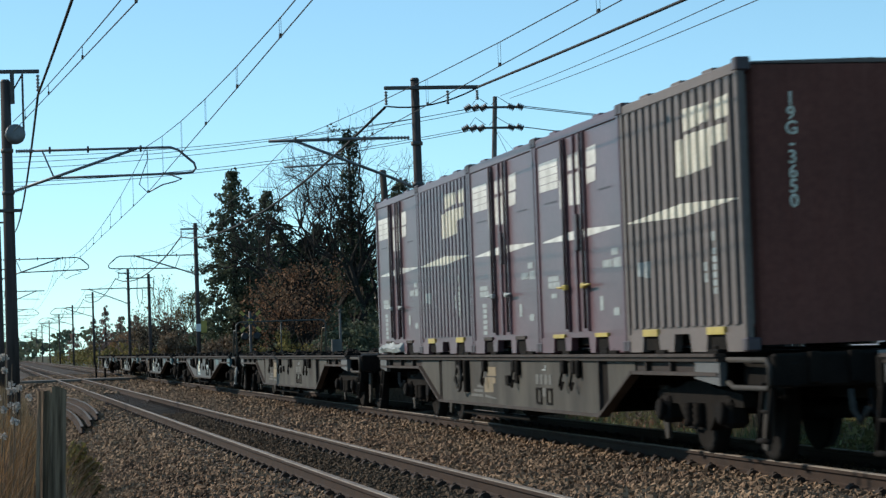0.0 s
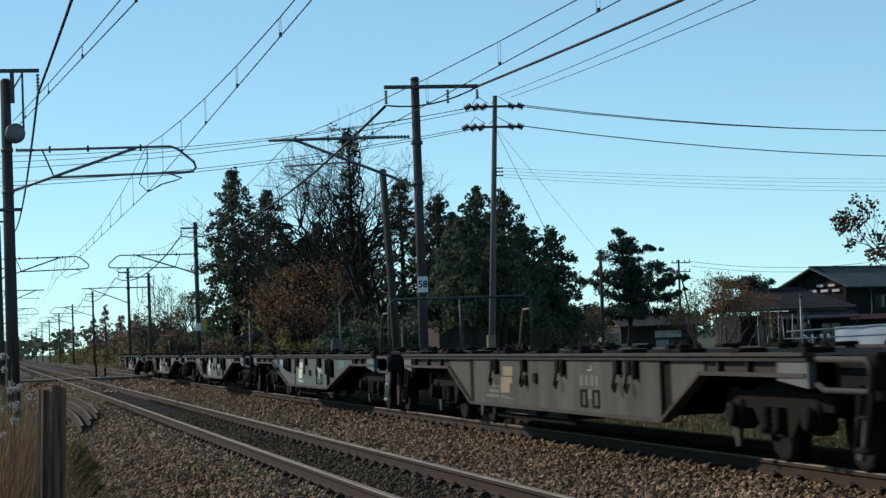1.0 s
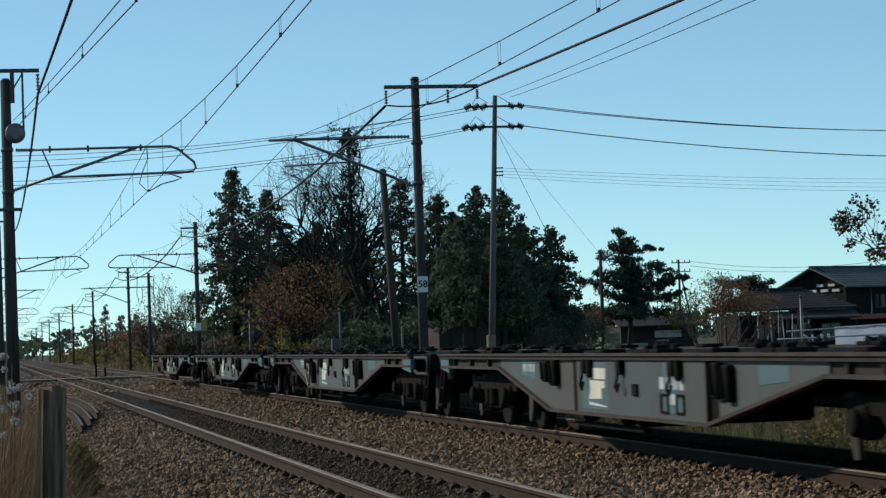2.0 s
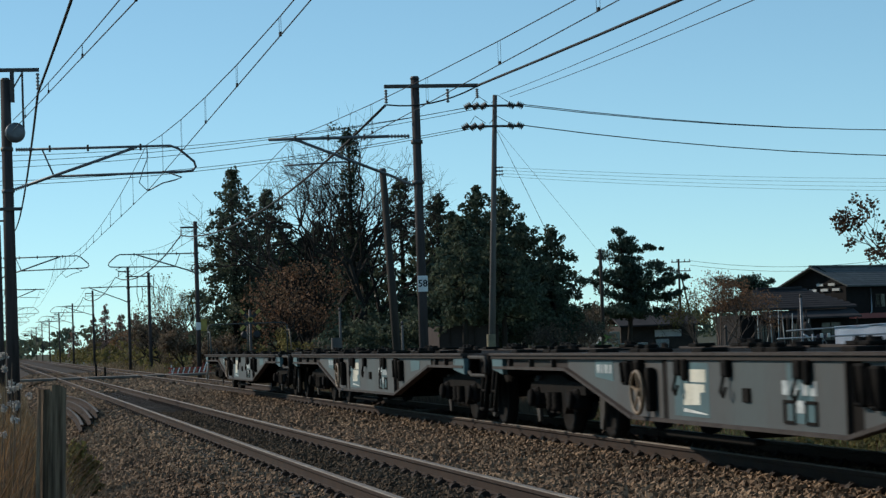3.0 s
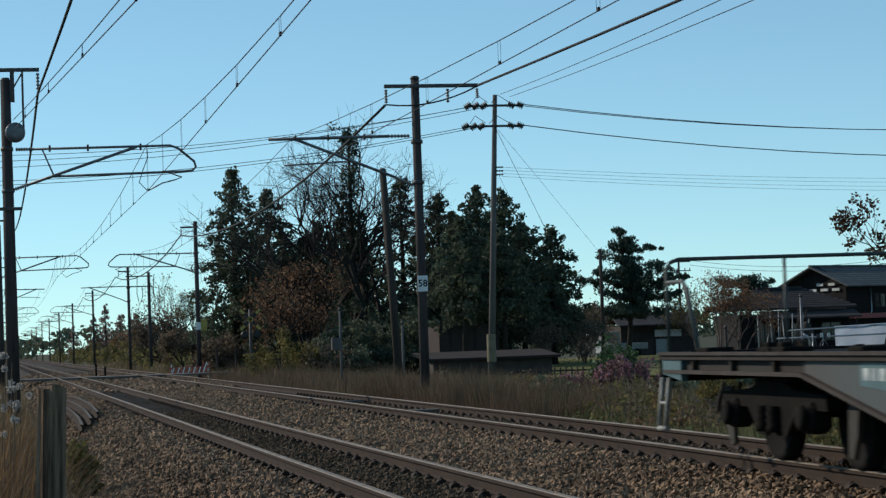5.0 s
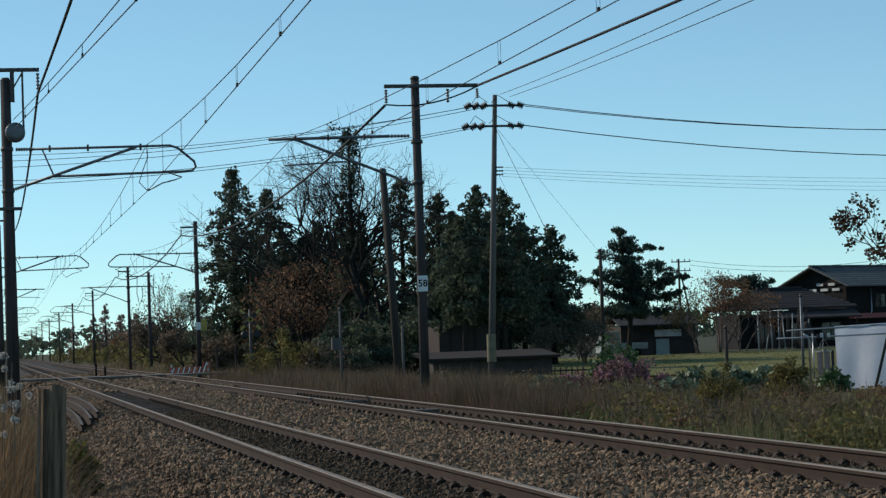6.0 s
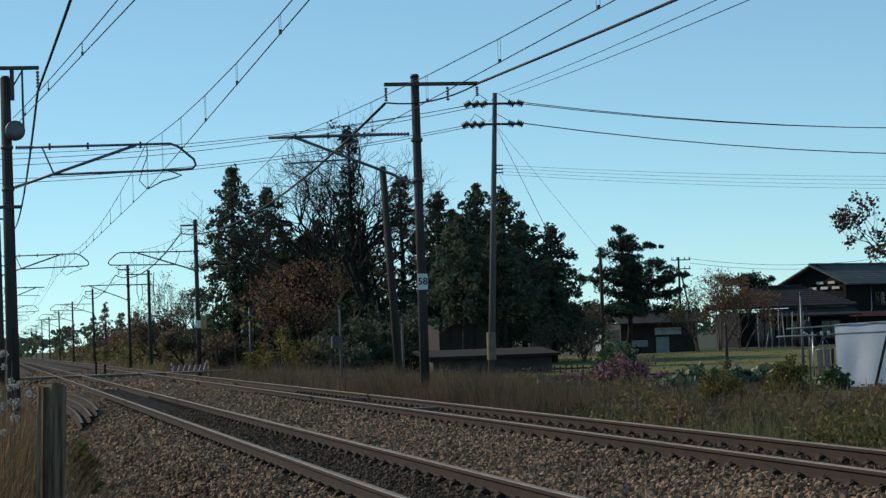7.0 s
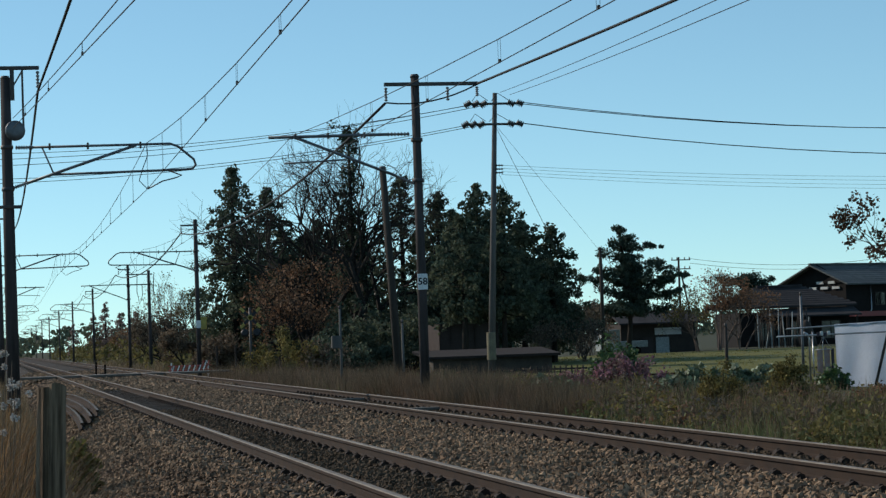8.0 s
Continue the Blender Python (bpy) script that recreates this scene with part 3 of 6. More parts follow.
def make_container(corrugated, label, body_mat, panel_mat):
    c = empty("freight_container", pose(FAR_TRACK, 0, 1.0), label, "container", "containers on the wagon")
    S = -1.225
    prof = rib_profile(corrugated)
    # frame: posts, rails
    for y in (-1.80, 1.80):
        for s in (-1, 1):
            bm = bmesh.new()
            box(bm, s * 1.19, y, 1.25, 0.07, 0.10, 2.48, 0.012)
            part("corner_post", bm, body_mat, c)
            for z in (0.06, 2.446):
                bm = bmesh.new()
                box(bm, s * 1.165, y, z, 0.135, 0.13, 0.12, 0.015)
                part("corner_casting", bm, LOCKBAR, c)
    for s in (-1, 1):
        bm = bmesh.new()
        box(bm, s * 1.18, 0, 2.42, 0.08, 3.5, 0.10, 0.01)
        part("top_rail", bm, body_mat, c)
        for y0, y1 in ((-1.75, -1.32), (-0.72, -0.28), (0.28, 0.72), (1.32, 1.75)) if corrugated else ((-1.75, -1.20), (-0.62, -0.42), (0.42, 0.62), (1.20, 1.75)):
            bm = bmesh.new()
            prism(bm, [(y0, 0.0), (y1, 0.0), (y1 + 0.05, 0.17), (y0 - 0.05, 0.17)], "x", s * 1.18 - 0.04, s * 1.18 + 0.04)
            part("bottom_rail", bm, body_mat, c)
        bm = bmesh.new()
        box(bm, s * 1.17, 0, 0.20, 0.07, 3.5, 0.07)
        part("sill_rail", bm, body_mat, c)
        # wall sheet
        bm = bmesh.new()
        outer = [(s * (1.225 - d), y) for y, d in prof]
        inner = [(s * 1.10, 1.75), (s * 1.10, -1.75)]
        prism(bm, outer + inner, "z", 0.235, 2.37)
        part("side_panel", bm, panel_mat, c)
    bm = bmesh.new()
    prism(bm, [(-1.2, 2.46), (1.2, 2.46), (1.2, 2.475), (0, 2.50), (-1.2, 2.475)], "y", -1.74, 1.74)
    part("roof", bm, body_mat, c)
    bm = bmesh.new()
    box(bm, 0, 0, 0.14, 2.2, 3.5, 0.12)
    part("floor_frame", bm, UNDER, c)
    for e in (-1, 1):
        bm = bmesh.new()
        rows = []
        for i in range(8):
            x = -1.1 + 2.2 * i / 8
            rows += [(x + 0.03, 1.80), (x + 0.08, 1.815), (x + 0.2, 1.815), (x + 0.25, 1.80)]
        prism(bm, [(x, e * y) for x, y in rows] + [(1.11, e * 1.75), (-1.11, e * 1.75)], "z", 0.05, 2.44)
        part("end_panel", bm, END_BROWN, c)
    for y in (-0.95, 0.95) if not corrugated else (-1.0, -0.05, 1.0):
        bm = bmesh.new()
        box(bm, -1.15, y, 2.478, 0.12, 0.30, 0.04, 0.008)
        part("roof_lug", bm, body_mat, c)
    # fork pockets
    for y in (-1.02, 1.02) if corrugated else (-0.91, 0.91):
        bm = bmesh.new()
        box(bm, -1.16, y, 0.09, 0.08, 0.42, 0.14, 0.0)
        part("fork_pocket", bm, UNDER, c)
        bm = bmesh.new()
        box(bm, -1.215, y, 0.185, 0.035, 0.50, 0.045 if not corrugated else 0.07, 0.004)
        part("fork_pocket_lip", bm, YELLOW if corrugated or body_mat == MAROON else FLANGE, c)
    if not corrugated:
        for y in (-0.40, 0.44, 0.02):
            bm = bmesh.new()
            box(bm, S + 0.008, y, 1.30, 0.035, 0.05, 2.14, 0.008)
            part("door_post", bm, body_mat, c)
        for y in (-0.38, 0.42):
            bm = bmesh.new()
            tube(bm, [(S - 0.030, y, 0.26), (S - 0.030, y, 2.36)], 0.017, 6)
            part("lock_bar", bm, LOCKBAR, c)
            bm = bmesh.new()
            box(bm, S - 0.035, y, 0.72, 0.05, 0.12, 0.06, 0.01)
            tube(bm, [(S - 0.055, y, 0.72), (S - 0.055, y + (0.26 if y > 0 else -0.34), 0.725)], 0.014, 6)
            part("lock_handle", bm, YELLOW if body_mat == MAROON else PALE_PAINT, c)
        bm = bmesh.new()
        box(bm, S - 0.022, -0.12, 1.30, 0.04, 0.12, 0.40, 0.008)
        part("door_catch", bm, LOCKBAR, c)
    # painted marks: two-letter emblem as plain blocks, wedge, lettering bars
    x0 = S
    if corrugated:
        shapes = ((-1.06, -0.30, 2.05, 2.01, 2.21, 2.22), (-1.60, -1.16, 2.03, 2.03, 2.22, 2.21), (-0.30, -0.02, 1.61, 1.61, 1.96, 1.95), (-1.08, -0.34, 1.64, 1.61, 1.98, 1.98), (-1.55, -1.10, 1.83, 1.81, 1.98, 1.98))
        wedge = ((-1.70, -0.15, 1.302, 1.24, 1.315, 1.365), (-0.15, 1.67, 1.24, 1.275, 1.365, 1.288))
        bars = [(-1.12, -0.98, 0.98, 0.98, 1.06, 1.06), (0.92, 1.12, 0.72, 0.72, 0.88, 0.88), (1.18, 1.36, 0.74, 0.74, 0.88, 0.88)]
        bars += [(-1.13, -0.99, z, z, z + 0.055, z + 0.055) for z in (0.51, 0.58, 0.65, 0.72, 0.79, 0.86)] + [(-0.86, -0.74, z, z, z + 0.08, z + 0.08) for z in (0.62, 0.72)]
    else:
        shapes = ((-0.27, 0.30, 2.0, 2.0, 2.18, 2.17), (-0.88, -0.50, 1.99, 1.98, 2.19, 2.18), (0.47, 0.72, 1.58, 1.61, 1.92, 1.92), (-0.26, 0.31, 1.60, 1.62, 1.96, 1.96), (-0.84, -0.48, 1.81, 1.80, 1.96, 1.96))
        wedge = ((-1.72, 0.0, 1.282, 1.23, 1.295, 1.34), (0.0, 1.58, 1.23, 1.262, 1.34, 1.275))
        bars = [(0.86, 1.40, 0.73, 0.73, 0.80, 0.80), (0.90, 1.40, 0.81, 0.81, 0.87, 0.87), (-1.60, -1.36, 1.0, 1.0, 1.07, 1.07), (-1.75, -1.42, 0.87, 0.87, 0.97, 0.97), (-1.36, -1.0, 0.88, 0.88, 0.96, 0.96),
                (0.43, 0.60, 0.50, 0.50, 0.60, 0.60), (-0.98, -0.84, 0.44, 0.44, 0.59, 0.59), (-1.58, -1.37, 0.38, 0.38, 0.46, 0.46)]
        bars += [(1.0, 1.26, z, z, z + 0.05, z + 0.05) for z in ((0.24, 0.31, 0.38, 0.45, 0.52, 0.59) if body_mat == MAUVE else (0.62,))]
        bm = bmesh.new()
        for z in (1.85, 1.935, 2.02, 2.105):
            paint_on(bm, prof, x0, 0.78, 1.65, z, z, z + 0.078, z + 0.078)
        part("notice_panel", bm, WHITE_PAINT, c, "white painted notice panel")
        for y0, y1 in ((0.86, 1.42), (-1.42, -0.92)):
            bm = bmesh.new()
            paint_on(bm, prof, x0 - 0.004, y0, y1, 1.70, 1.70, 1.715, 1.715)
            part("grip_slot", bm, LOCKBAR, c)
    for q in shapes:
        bm = bmesh.new()
        paint_on(bm, prof, x0, *q)
        part("emblem_block", bm, WHITE_PAINT if not corrugated else CREAM_PAINT, c)
    bm = bmesh.new()
    for q in wedge:
        paint_on(bm, prof, x0, *q)
    part("wedge_stripe", bm, WHITE_PAINT if not corrugated else CREAM_PAINT, c)
    for q in bars:
        bm = bmesh.new()
        paint_on(bm, prof, x0, *q)
        part("lettering_bar", bm, PALE_PAINT, c)
    for i, ch in enumerate("19G-3650"):
        letter("stencil_letter", ch, 0.165, CREAM_PAINT, c, pose(-0.74, -1.8195, 2.14 - 0.125 * i, 90, 0, 0))
    return c


WAGONS, BOXES = [], []
LONG = "grey steel container flat wagon with a deep side sill"
SHORT = "grey-green steel container flat wagon with faded teal patches"
kinds = [(4.36, False, 2.55, 0, (1.0, -1.9), LONG), (4.36, False, 2.55, 0, (1.0, -1.9), LONG), (4.40, False, None, 0, (2.25, -1.75), LONG), (2.92, True, None, -9.55, (0.85, -1.85), SHORT),
         (2.92, True, 2.40, 0, (0.86, -1.90), SHORT), (2.92, True, 2.50, 0, (0.98, -1.85), SHORT), (2.92, True, 2.40, 9.35, (0.78, -1.92), SHORT)]
CENTRES = [6.0, 27.5, 48.8, 69.4, 89.5, 109.0, 129.0]
for spec, yc in zip(kinds, CENTRES):
    WAGONS.append((make_wagon(*spec), yc))
ribbed = make_container(True, "ribbed brown-maroon steel freight container with cream emblem", RIB_BROWN, RIB_BROWN)
doored = make_container(False, "mauve steel freight container with side doors and white emblem", MAUVE, MAUVE)
redder = make_container(False, "maroon steel freight container with side doors and yellow handles", MAROON, MAUVE)
mauve_ribbed = make_container(True, "ribbed mauve steel freight container with cream emblem", MAUVE, MAUVE)
for i, ob in enumerate((ribbed, redder, doored, mauve_ribbed, copy_thing(doored, pose(FAR_TRACK, 0, 1.0)))):
    BOXES.append((ob, 18.42 + 3.735 * (i + 0.5)))


def make_tarp():
    """A crumpled tarpaulin tucked under the last container."""
    bm = bmesh.new()
    rnd = random.Random(5)
    rows = []
    for i in range(15):
        y = -0.8 + 1.9 * i / 14
        h = 0.035 + 0.03 * math.sin(i * 0.9) + 0.05 * rnd.random()
        rows.append([bm.verts.new((x + rnd.uniform(-0.02, 0.02), y + rnd.uniform(-0.04, 0.04), z * (h + 0.05) + rnd.uniform(-0.012, 0.012))) for x, z in ((-0.10, 0.0), (-0.13, 0.6), (-0.05, 1.2), (0.08, 1.3), (0.1, 0.0))])
    for a, b in zip(rows, rows[1:]):
        for k in range(4):
            bm.faces.new((a[k], a[k + 1], b[k + 1], b[k]))
    bm.faces.new(rows[0][::-1])
    bm.faces.new(rows[-1])
    bmesh.ops.recalc_face_normals(bm, faces=bm.faces)
    return tagged(part("tarpaulin", bm, PALE_PAINT), "crumpled pale tarpaulin tucked under the rear container", "tarpaulin")


TARP = make_tarp()

# ---- catenary masts and wires ----
INSUL = surface("insulator", (0.22, 0.20, 0.19), 0.4, alt=(0.14, 0.12, 0.11), scale=5, fine=40, bump=0.05)
SIGN_WHITE = surface("sign_white", (0.75, 0.75, 0.73), 0.5, alt=(0.62, 0.62, 0.6), scale=4, fine=30, bump=0.02)
YELLOW_DULL = surface("dull_yellow", (0.20, 0.17, 0.11), 0.9, alt=(0.14, 0.12, 0.085), scale=3, fine=30, bump=0.05)
INK = surface("sign_ink", (0.015, 0.015, 0.018), 0.6, bump=0)
GALV = surface("galvanised", (0.16, 0.165, 0.17), 0.5, 0.5, alt=(0.11, 0.11, 0.115), scale=5, fine=40, bump=0.05)
UTIL_CONC = surface("utility_pole_concrete", (0.13, 0.12, 0.11), 0.95, alt=(0.09, 0.082, 0.076), scale=1.5, fine=30, bump=0.3, stretch=(4, 4, 0.4))


def insulator(bm, a, b, r=0.055, n=7):
    a, b = Vector(a), Vector(b)
    d = (b - a)
    m = Matrix.Translation(a) @ d.to_track_quat("Z", "Y").to_matrix().to_4x4()
    prof = []
    for i in range(n):
        z = d.length * i / n
        prof += [(r * 0.45, z), (r, z + d.length / n * 0.4), (r * 0.45, z + d.length / n * 0.8)]
    lathe(bm, prof, m, 8)


def make_mast(x, y, top, side, fancy, label, reach=3.6):
    """side: +1 the track lies to the right of the mast. The mast's parts are in its own space."""
    mast = empty("catenary_mast", pose(x, y, 0), label, "catenary mast", "catenary masts")
    bm = bmesh.new()
    tube(bm, [(0, 0, -0.8), (0, 0, top)], 0.165 if side > 0 else 0.122, 14, r_end=0.118 if side > 0 else 0.102)
    part("pole", bm, POLE_CONC, mast)
    bm = bmesh.new()
    tube(bm, [(0, 0, top - 0.02), (0, 0, top + 0.05)], 0.122, 12, r_end=0.09)
    part("pole_cap", bm, STEEL_DARK, mast)
    s = side
    for z in (6.05, 5.05):
        bm = bmesh.new()
        lathe(bm, [(0.13, -0.05), (0.148, -0.04), (0.148, 0.04), (0.13, 0.05)], Matrix.Translation((0, 0, z)), 12)
        part("clamp_band", bm, STEEL_DARK, mast)
    if fancy == "hoop":
        bm = bmesh.new()
        insulator(bm, (s * 0.2, 0, 6.04), (s * 0.62, 0, 6.04))
        part("insulator", bm, INSUL, mast)
        bm = bmesh.new()
        insulator(bm, (s * 0.12, 0, 5.08), (s * 0.48, 0, 5.20))
        part("insulator", bm, INSUL, mast)
        bm = bmesh.new()
        tube(bm, [(s * 0.6, 0, 6.04), (s * 3.86, 0, 6.07), (s * 4.05, 0, 6.0), (s * 4.42, 0, 5.68), (s * 4.46, 0, 5.55), (s * 4.38, 0, 5.46), (s * 4.2, 0, 5.44), (s * 1.05, 0, 5.38)], 0.03, 8)
        part("cantilever_tube", bm, GALV, mast)
        bm = bmesh.new()
        tube(bm, [(s * 0.45, 0, 5.19), (s * 3.05, 0, 6.05)], 0.036, 8)
        part("strut", bm, GALV, mast)
        bm = bmesh.new()
        tube(bm, [(s * 0.82, 0, 6.04), (s * 1.08, 0, 5.40)], 0.022, 6)
        part("tie_rod", bm, GALV, mast)
        bm = bmesh.new()
        tube(bm, [(s * 3.75, 0, 5.44), (s * 4.12, 0, 5.30), (s * 3.95, 0, 5.24), (s * 3.65, 0, 5.17), (s * 3.30, 0, 4.99)], 0.018, 6)
        part("steady_arm", bm, GALV, mast)
        for xx in (1.0, 1.9, 3.15):
            bm = bmesh.new()
            box(bm, s * xx, 0, 6.05, 0.05, 0.08, 0.16, 0.01)
            part("tube_clamp", bm, STEEL_DARK, mast)
        bm = bmesh.new()
        tube(bm, [(s * 3.30, 0, 6.05), (s * 3.32, 0.1, 5.8), (s * 3.2, 0.15, 5.5), (s * 3.1, 0.1, 5.2), (s * 3.28, 0.02, 5.0)], 0.011, 5)
        part("jumper_wire", bm, WIRE, mast)
    else:
        bm = bmesh.new()
        insulator(bm, (s * 0.18, 0, 6.20), (s * 0.75, 0, 6.20))
        part("insulator", bm, INSUL, mast)
        bm = bmesh.new()
        insulator(bm, (s * 0.12, 0, 4.98), (s * 0.6, 0, 5.20))
        part("insulator", bm, INSUL, mast)
        bm = bmesh.new()
        tube(bm, [(s * 0.7, 0, 6.20), (s * 3.66, 0, 6.17)], 0.038, 8)
        part("cantilever_tube", bm, GALV, mast)
        bm = bmesh.new()
        tube(bm, [(s * 0.55, 0, 5.18), (s * 1.9, 0, 5.72), (s * 3.0, 0, 6.16)], 0.036, 8)
        part("strut", bm, GALV, mast)
        bm = bmesh.new()
        tube(bm, [(s * 1.75, 0, 5.60), (s * 3.3, 0, 5.53)], 0.024, 6)
        part("steady_arm", bm, GALV, mast)
        for xx in (1.3, 2.2, 3.0):
            bm = bmesh.new()
            box(bm, s * xx, 0, 6.19, 0.05, 0.08, 0.15, 0.01)
            part("tube_clamp", bm, STEEL_DARK, mast)
    return mast


def add_crossbar(mast, x0, x1, z, drops):
    bm = bmesh.new()
    box(bm, (x0 + x1) / 2, -0.15, z, x1 - x0, 0.075, 0.09, 0.008)
    part("crossbar", bm, STEEL_DARK, mast)
    for x, low in drops:
        bm = bmesh.new()
        insulator(bm, (x, -0.17, z - 0.08), (x, -0.17, low), 0.05, 5)
        part("insulator", bm, INSUL, mast)


def add_number(mast, text, z):
    """The number plate of the mast, on the side that faces the line of sight."""
    bm = bmesh.new()
    box(bm, 0, -0.128, z, 0.25, 0.012, 0.39, 0.004)
    plate = part("number_plate", bm, SIGN_WHITE, mast, "white plate with a black mast number")
    if text:
        letter("number", text, 0.24, INK, plate, pose(0, -0.1375, z, 90, 0, 0))


MAST_ROWS = [55, 117, 180, 244, 306, 368, 432, 495, 560, 630]
for i, y in enumerate(MAST_ROWS):
    a = make_mast(0.48, y, 7.70, 1, "hoop" if i % 3 < 2 else "straight", "dark concrete catenary mast with a tubular cantilever over the near track")
    b = make_mast(10.38 if i < 2 else 10.6, y, 7.62, -1, "straight" if i == 0 or i % 3 == 2 else "hoop", "dark concrete catenary mast with a tubular cantilever over the far track")
    add_crossbar(a, -0.5, 0.80, 7.92, ((0.76, 7.42),))
    if i == 0:
        add_crossbar(b, -0.80, 1.56, 7.41, ((-0.76, 6.98), (0.78, 6.98), (1.52, 7.08)))
        add_number(b, "58", 2.56)
        bm = bmesh.new()
        box(bm, 0.16, -0.16, 7.55, 0.10, 0.06, 0.8)
        box(bm, 0.40, -0.16, 7.2, 0.05, 0.05, 1.5)
        tube(bm, [(0.10, -0.16, 7.35), (0.40, -0.16, 7.85)], 0.02, 5)
        part("bracket", bm, STEEL_DARK, a)
        bm = bmesh.new()
        lathe(bm, [(0.10, -0.05), (0.24, -0.04), (0.24, -0.015), (0.19, 0.0), (0.24, 0.015), (0.24, 0.04), (0.10, 0.05)], pose(0.20, -0.27, 6.42, 90, 0, 20), 18)
        part("tension_wheel", bm, GALV, a, "grey tensioning wheel for the anchored wire")
        bm = bmesh.new()
        box(bm, 0.0, -0.17, 4.62, 0.62, 0.05, 0.08, 0.01)
        part("crossbar", bm, STEEL_DARK, a)
    else:
        add_crossbar(b, -0.78, 0.15, 7.36, ((-0.74, 6.95),))
        if i == 1:
            add_number(b, "", 2.3)


def make_wire(name, pts, r, label, sides=5, mat=None):
    bm = bmesh.new()
    tube(bm, pts, r, sides)
    return tagged(part(name, bm, mat or WIRE), label, "wire")


def sag_line(a, b, sag, n=10):
    a, b = Vector(a), Vector(b)
    return [a.lerp(b, i / n) - Vector((0, 0, sag * 4 * (i / n) * (1 - i / n))) for i in range(n + 1)]


def make_catenary(points, height, mess, label, sag=0.55, step=1):
    """A contact wire through (x, y) with its messenger wire above, joined by droppers."""
    wires = empty("catenary_wires", pose(0, 0, 0), label, "overhead wire", "overhead wires")
    cbm, mbm = bmesh.new(), bmesh.new()
    contact, messenger = [], []
    for (x0, y0, h0, m0), (x1, y1, h1, m1) in zip(points, points[1:]):
        n = 12
        for i in range(n):
            k = i / n
            x, y = x0 + (x1 - x0) * k, y0 + (y1 - y0) * k
            contact.append((x, y, h0 + (h1 - h0) * k))
            messenger.append((x, y, m0 + (m1 - m0) * k - sag * 4 * k * (1 - k)))
    for seq, bm, r in ((contact, cbm, 0.0085), (messenger, mbm, 0.0085)):
        tube(bm, seq, r, 5)
    part("contact_wire", cbm, WIRE, wires)
    part("messenger_wire", mbm, WIRE, wires)
    for c, m in zip(contact[step::step], messenger[step::step]):
        if c[1] > 130 or m[2] - c[2] < 0.15:
            continue
        bm = bmesh.new()
        for dy in (-0.09, 0.09):
            tube(bm, [(c[0], c[1] + dy, c[2]), (m[0], m[1] + dy, m[2])], 0.0028, 4, caps=False)
        box(bm, c[0], c[1], c[2] + 0.02, 0.03, 0.09, 0.05)
        part("dropper", bm, WIRE, wires)
    return wires


make_catenary([(3.35, -10, 5.0, 6.05)] + [(3.78 if i % 2 == 0 else 3.34, y, 5.0, 6.1) for i, y in enumerate(MAST_ROWS)], 5.0, 6.1, "contact and messenger wire over the near track", sag=0.87)
make_catenary([(8.2, -10, 5.28, 6.1)] + [(7.30 if i % 2 == 0 else 7.7, y, 5.28, 6.2) for i, y in enumerate(MAST_ROWS)], 5.28, 6.2, "contact and messenger wire over the far track", sag=0.60)
make_catenary([(2.5, -4, 5.0, 5.6), (1.65, 25, 5.0, 5.22), (0.52, 54.92, 6.38, 6.62)], 5.0, 6.1, "anchored overhead wire that ends at the tensioning mast", sag=0.06, step=3)
for x, z, rows in ((1.24, 7.38, MAST_ROWS),):
    pts = []
    for y0, y1 in zip([-10] + rows, rows):
        pts += sag_line((2.29 if y0 < 0 else x, y0, z), (x, y1, z), 0.25 if y0 < 0 else 0.75, 10)[:-1]
    make_wire("feeder_cable", pts, 0.03, "thick black feeder cable hung from the mast crossbars", 6)
pts = sag_line((14.5, -8, 7.3), (11.9, 55, 7.40), 0.2, 12)
make_wire("feeder_cable", pts, 0.03, "thick black feeder cable beside the far track", 6)
make_wire("jumper_cable", sag_line((11.9, 54.83, 7.38), (9.62, 54.83, 6.96), 0.18, 8), 0.02, "black jumper cable under the mast crossbar")
pts = []
for y0, y1 in zip(MAST_ROWS, MAST_ROWS[1:]):
    pts += sag_line((9.62, y0, 6.96), (9.62, y1, 6.93), 0.95, 10)[:-1]
make_wire("feeder_cable", pts, 0.034, "thick black feeder cable beside the far track", 6)


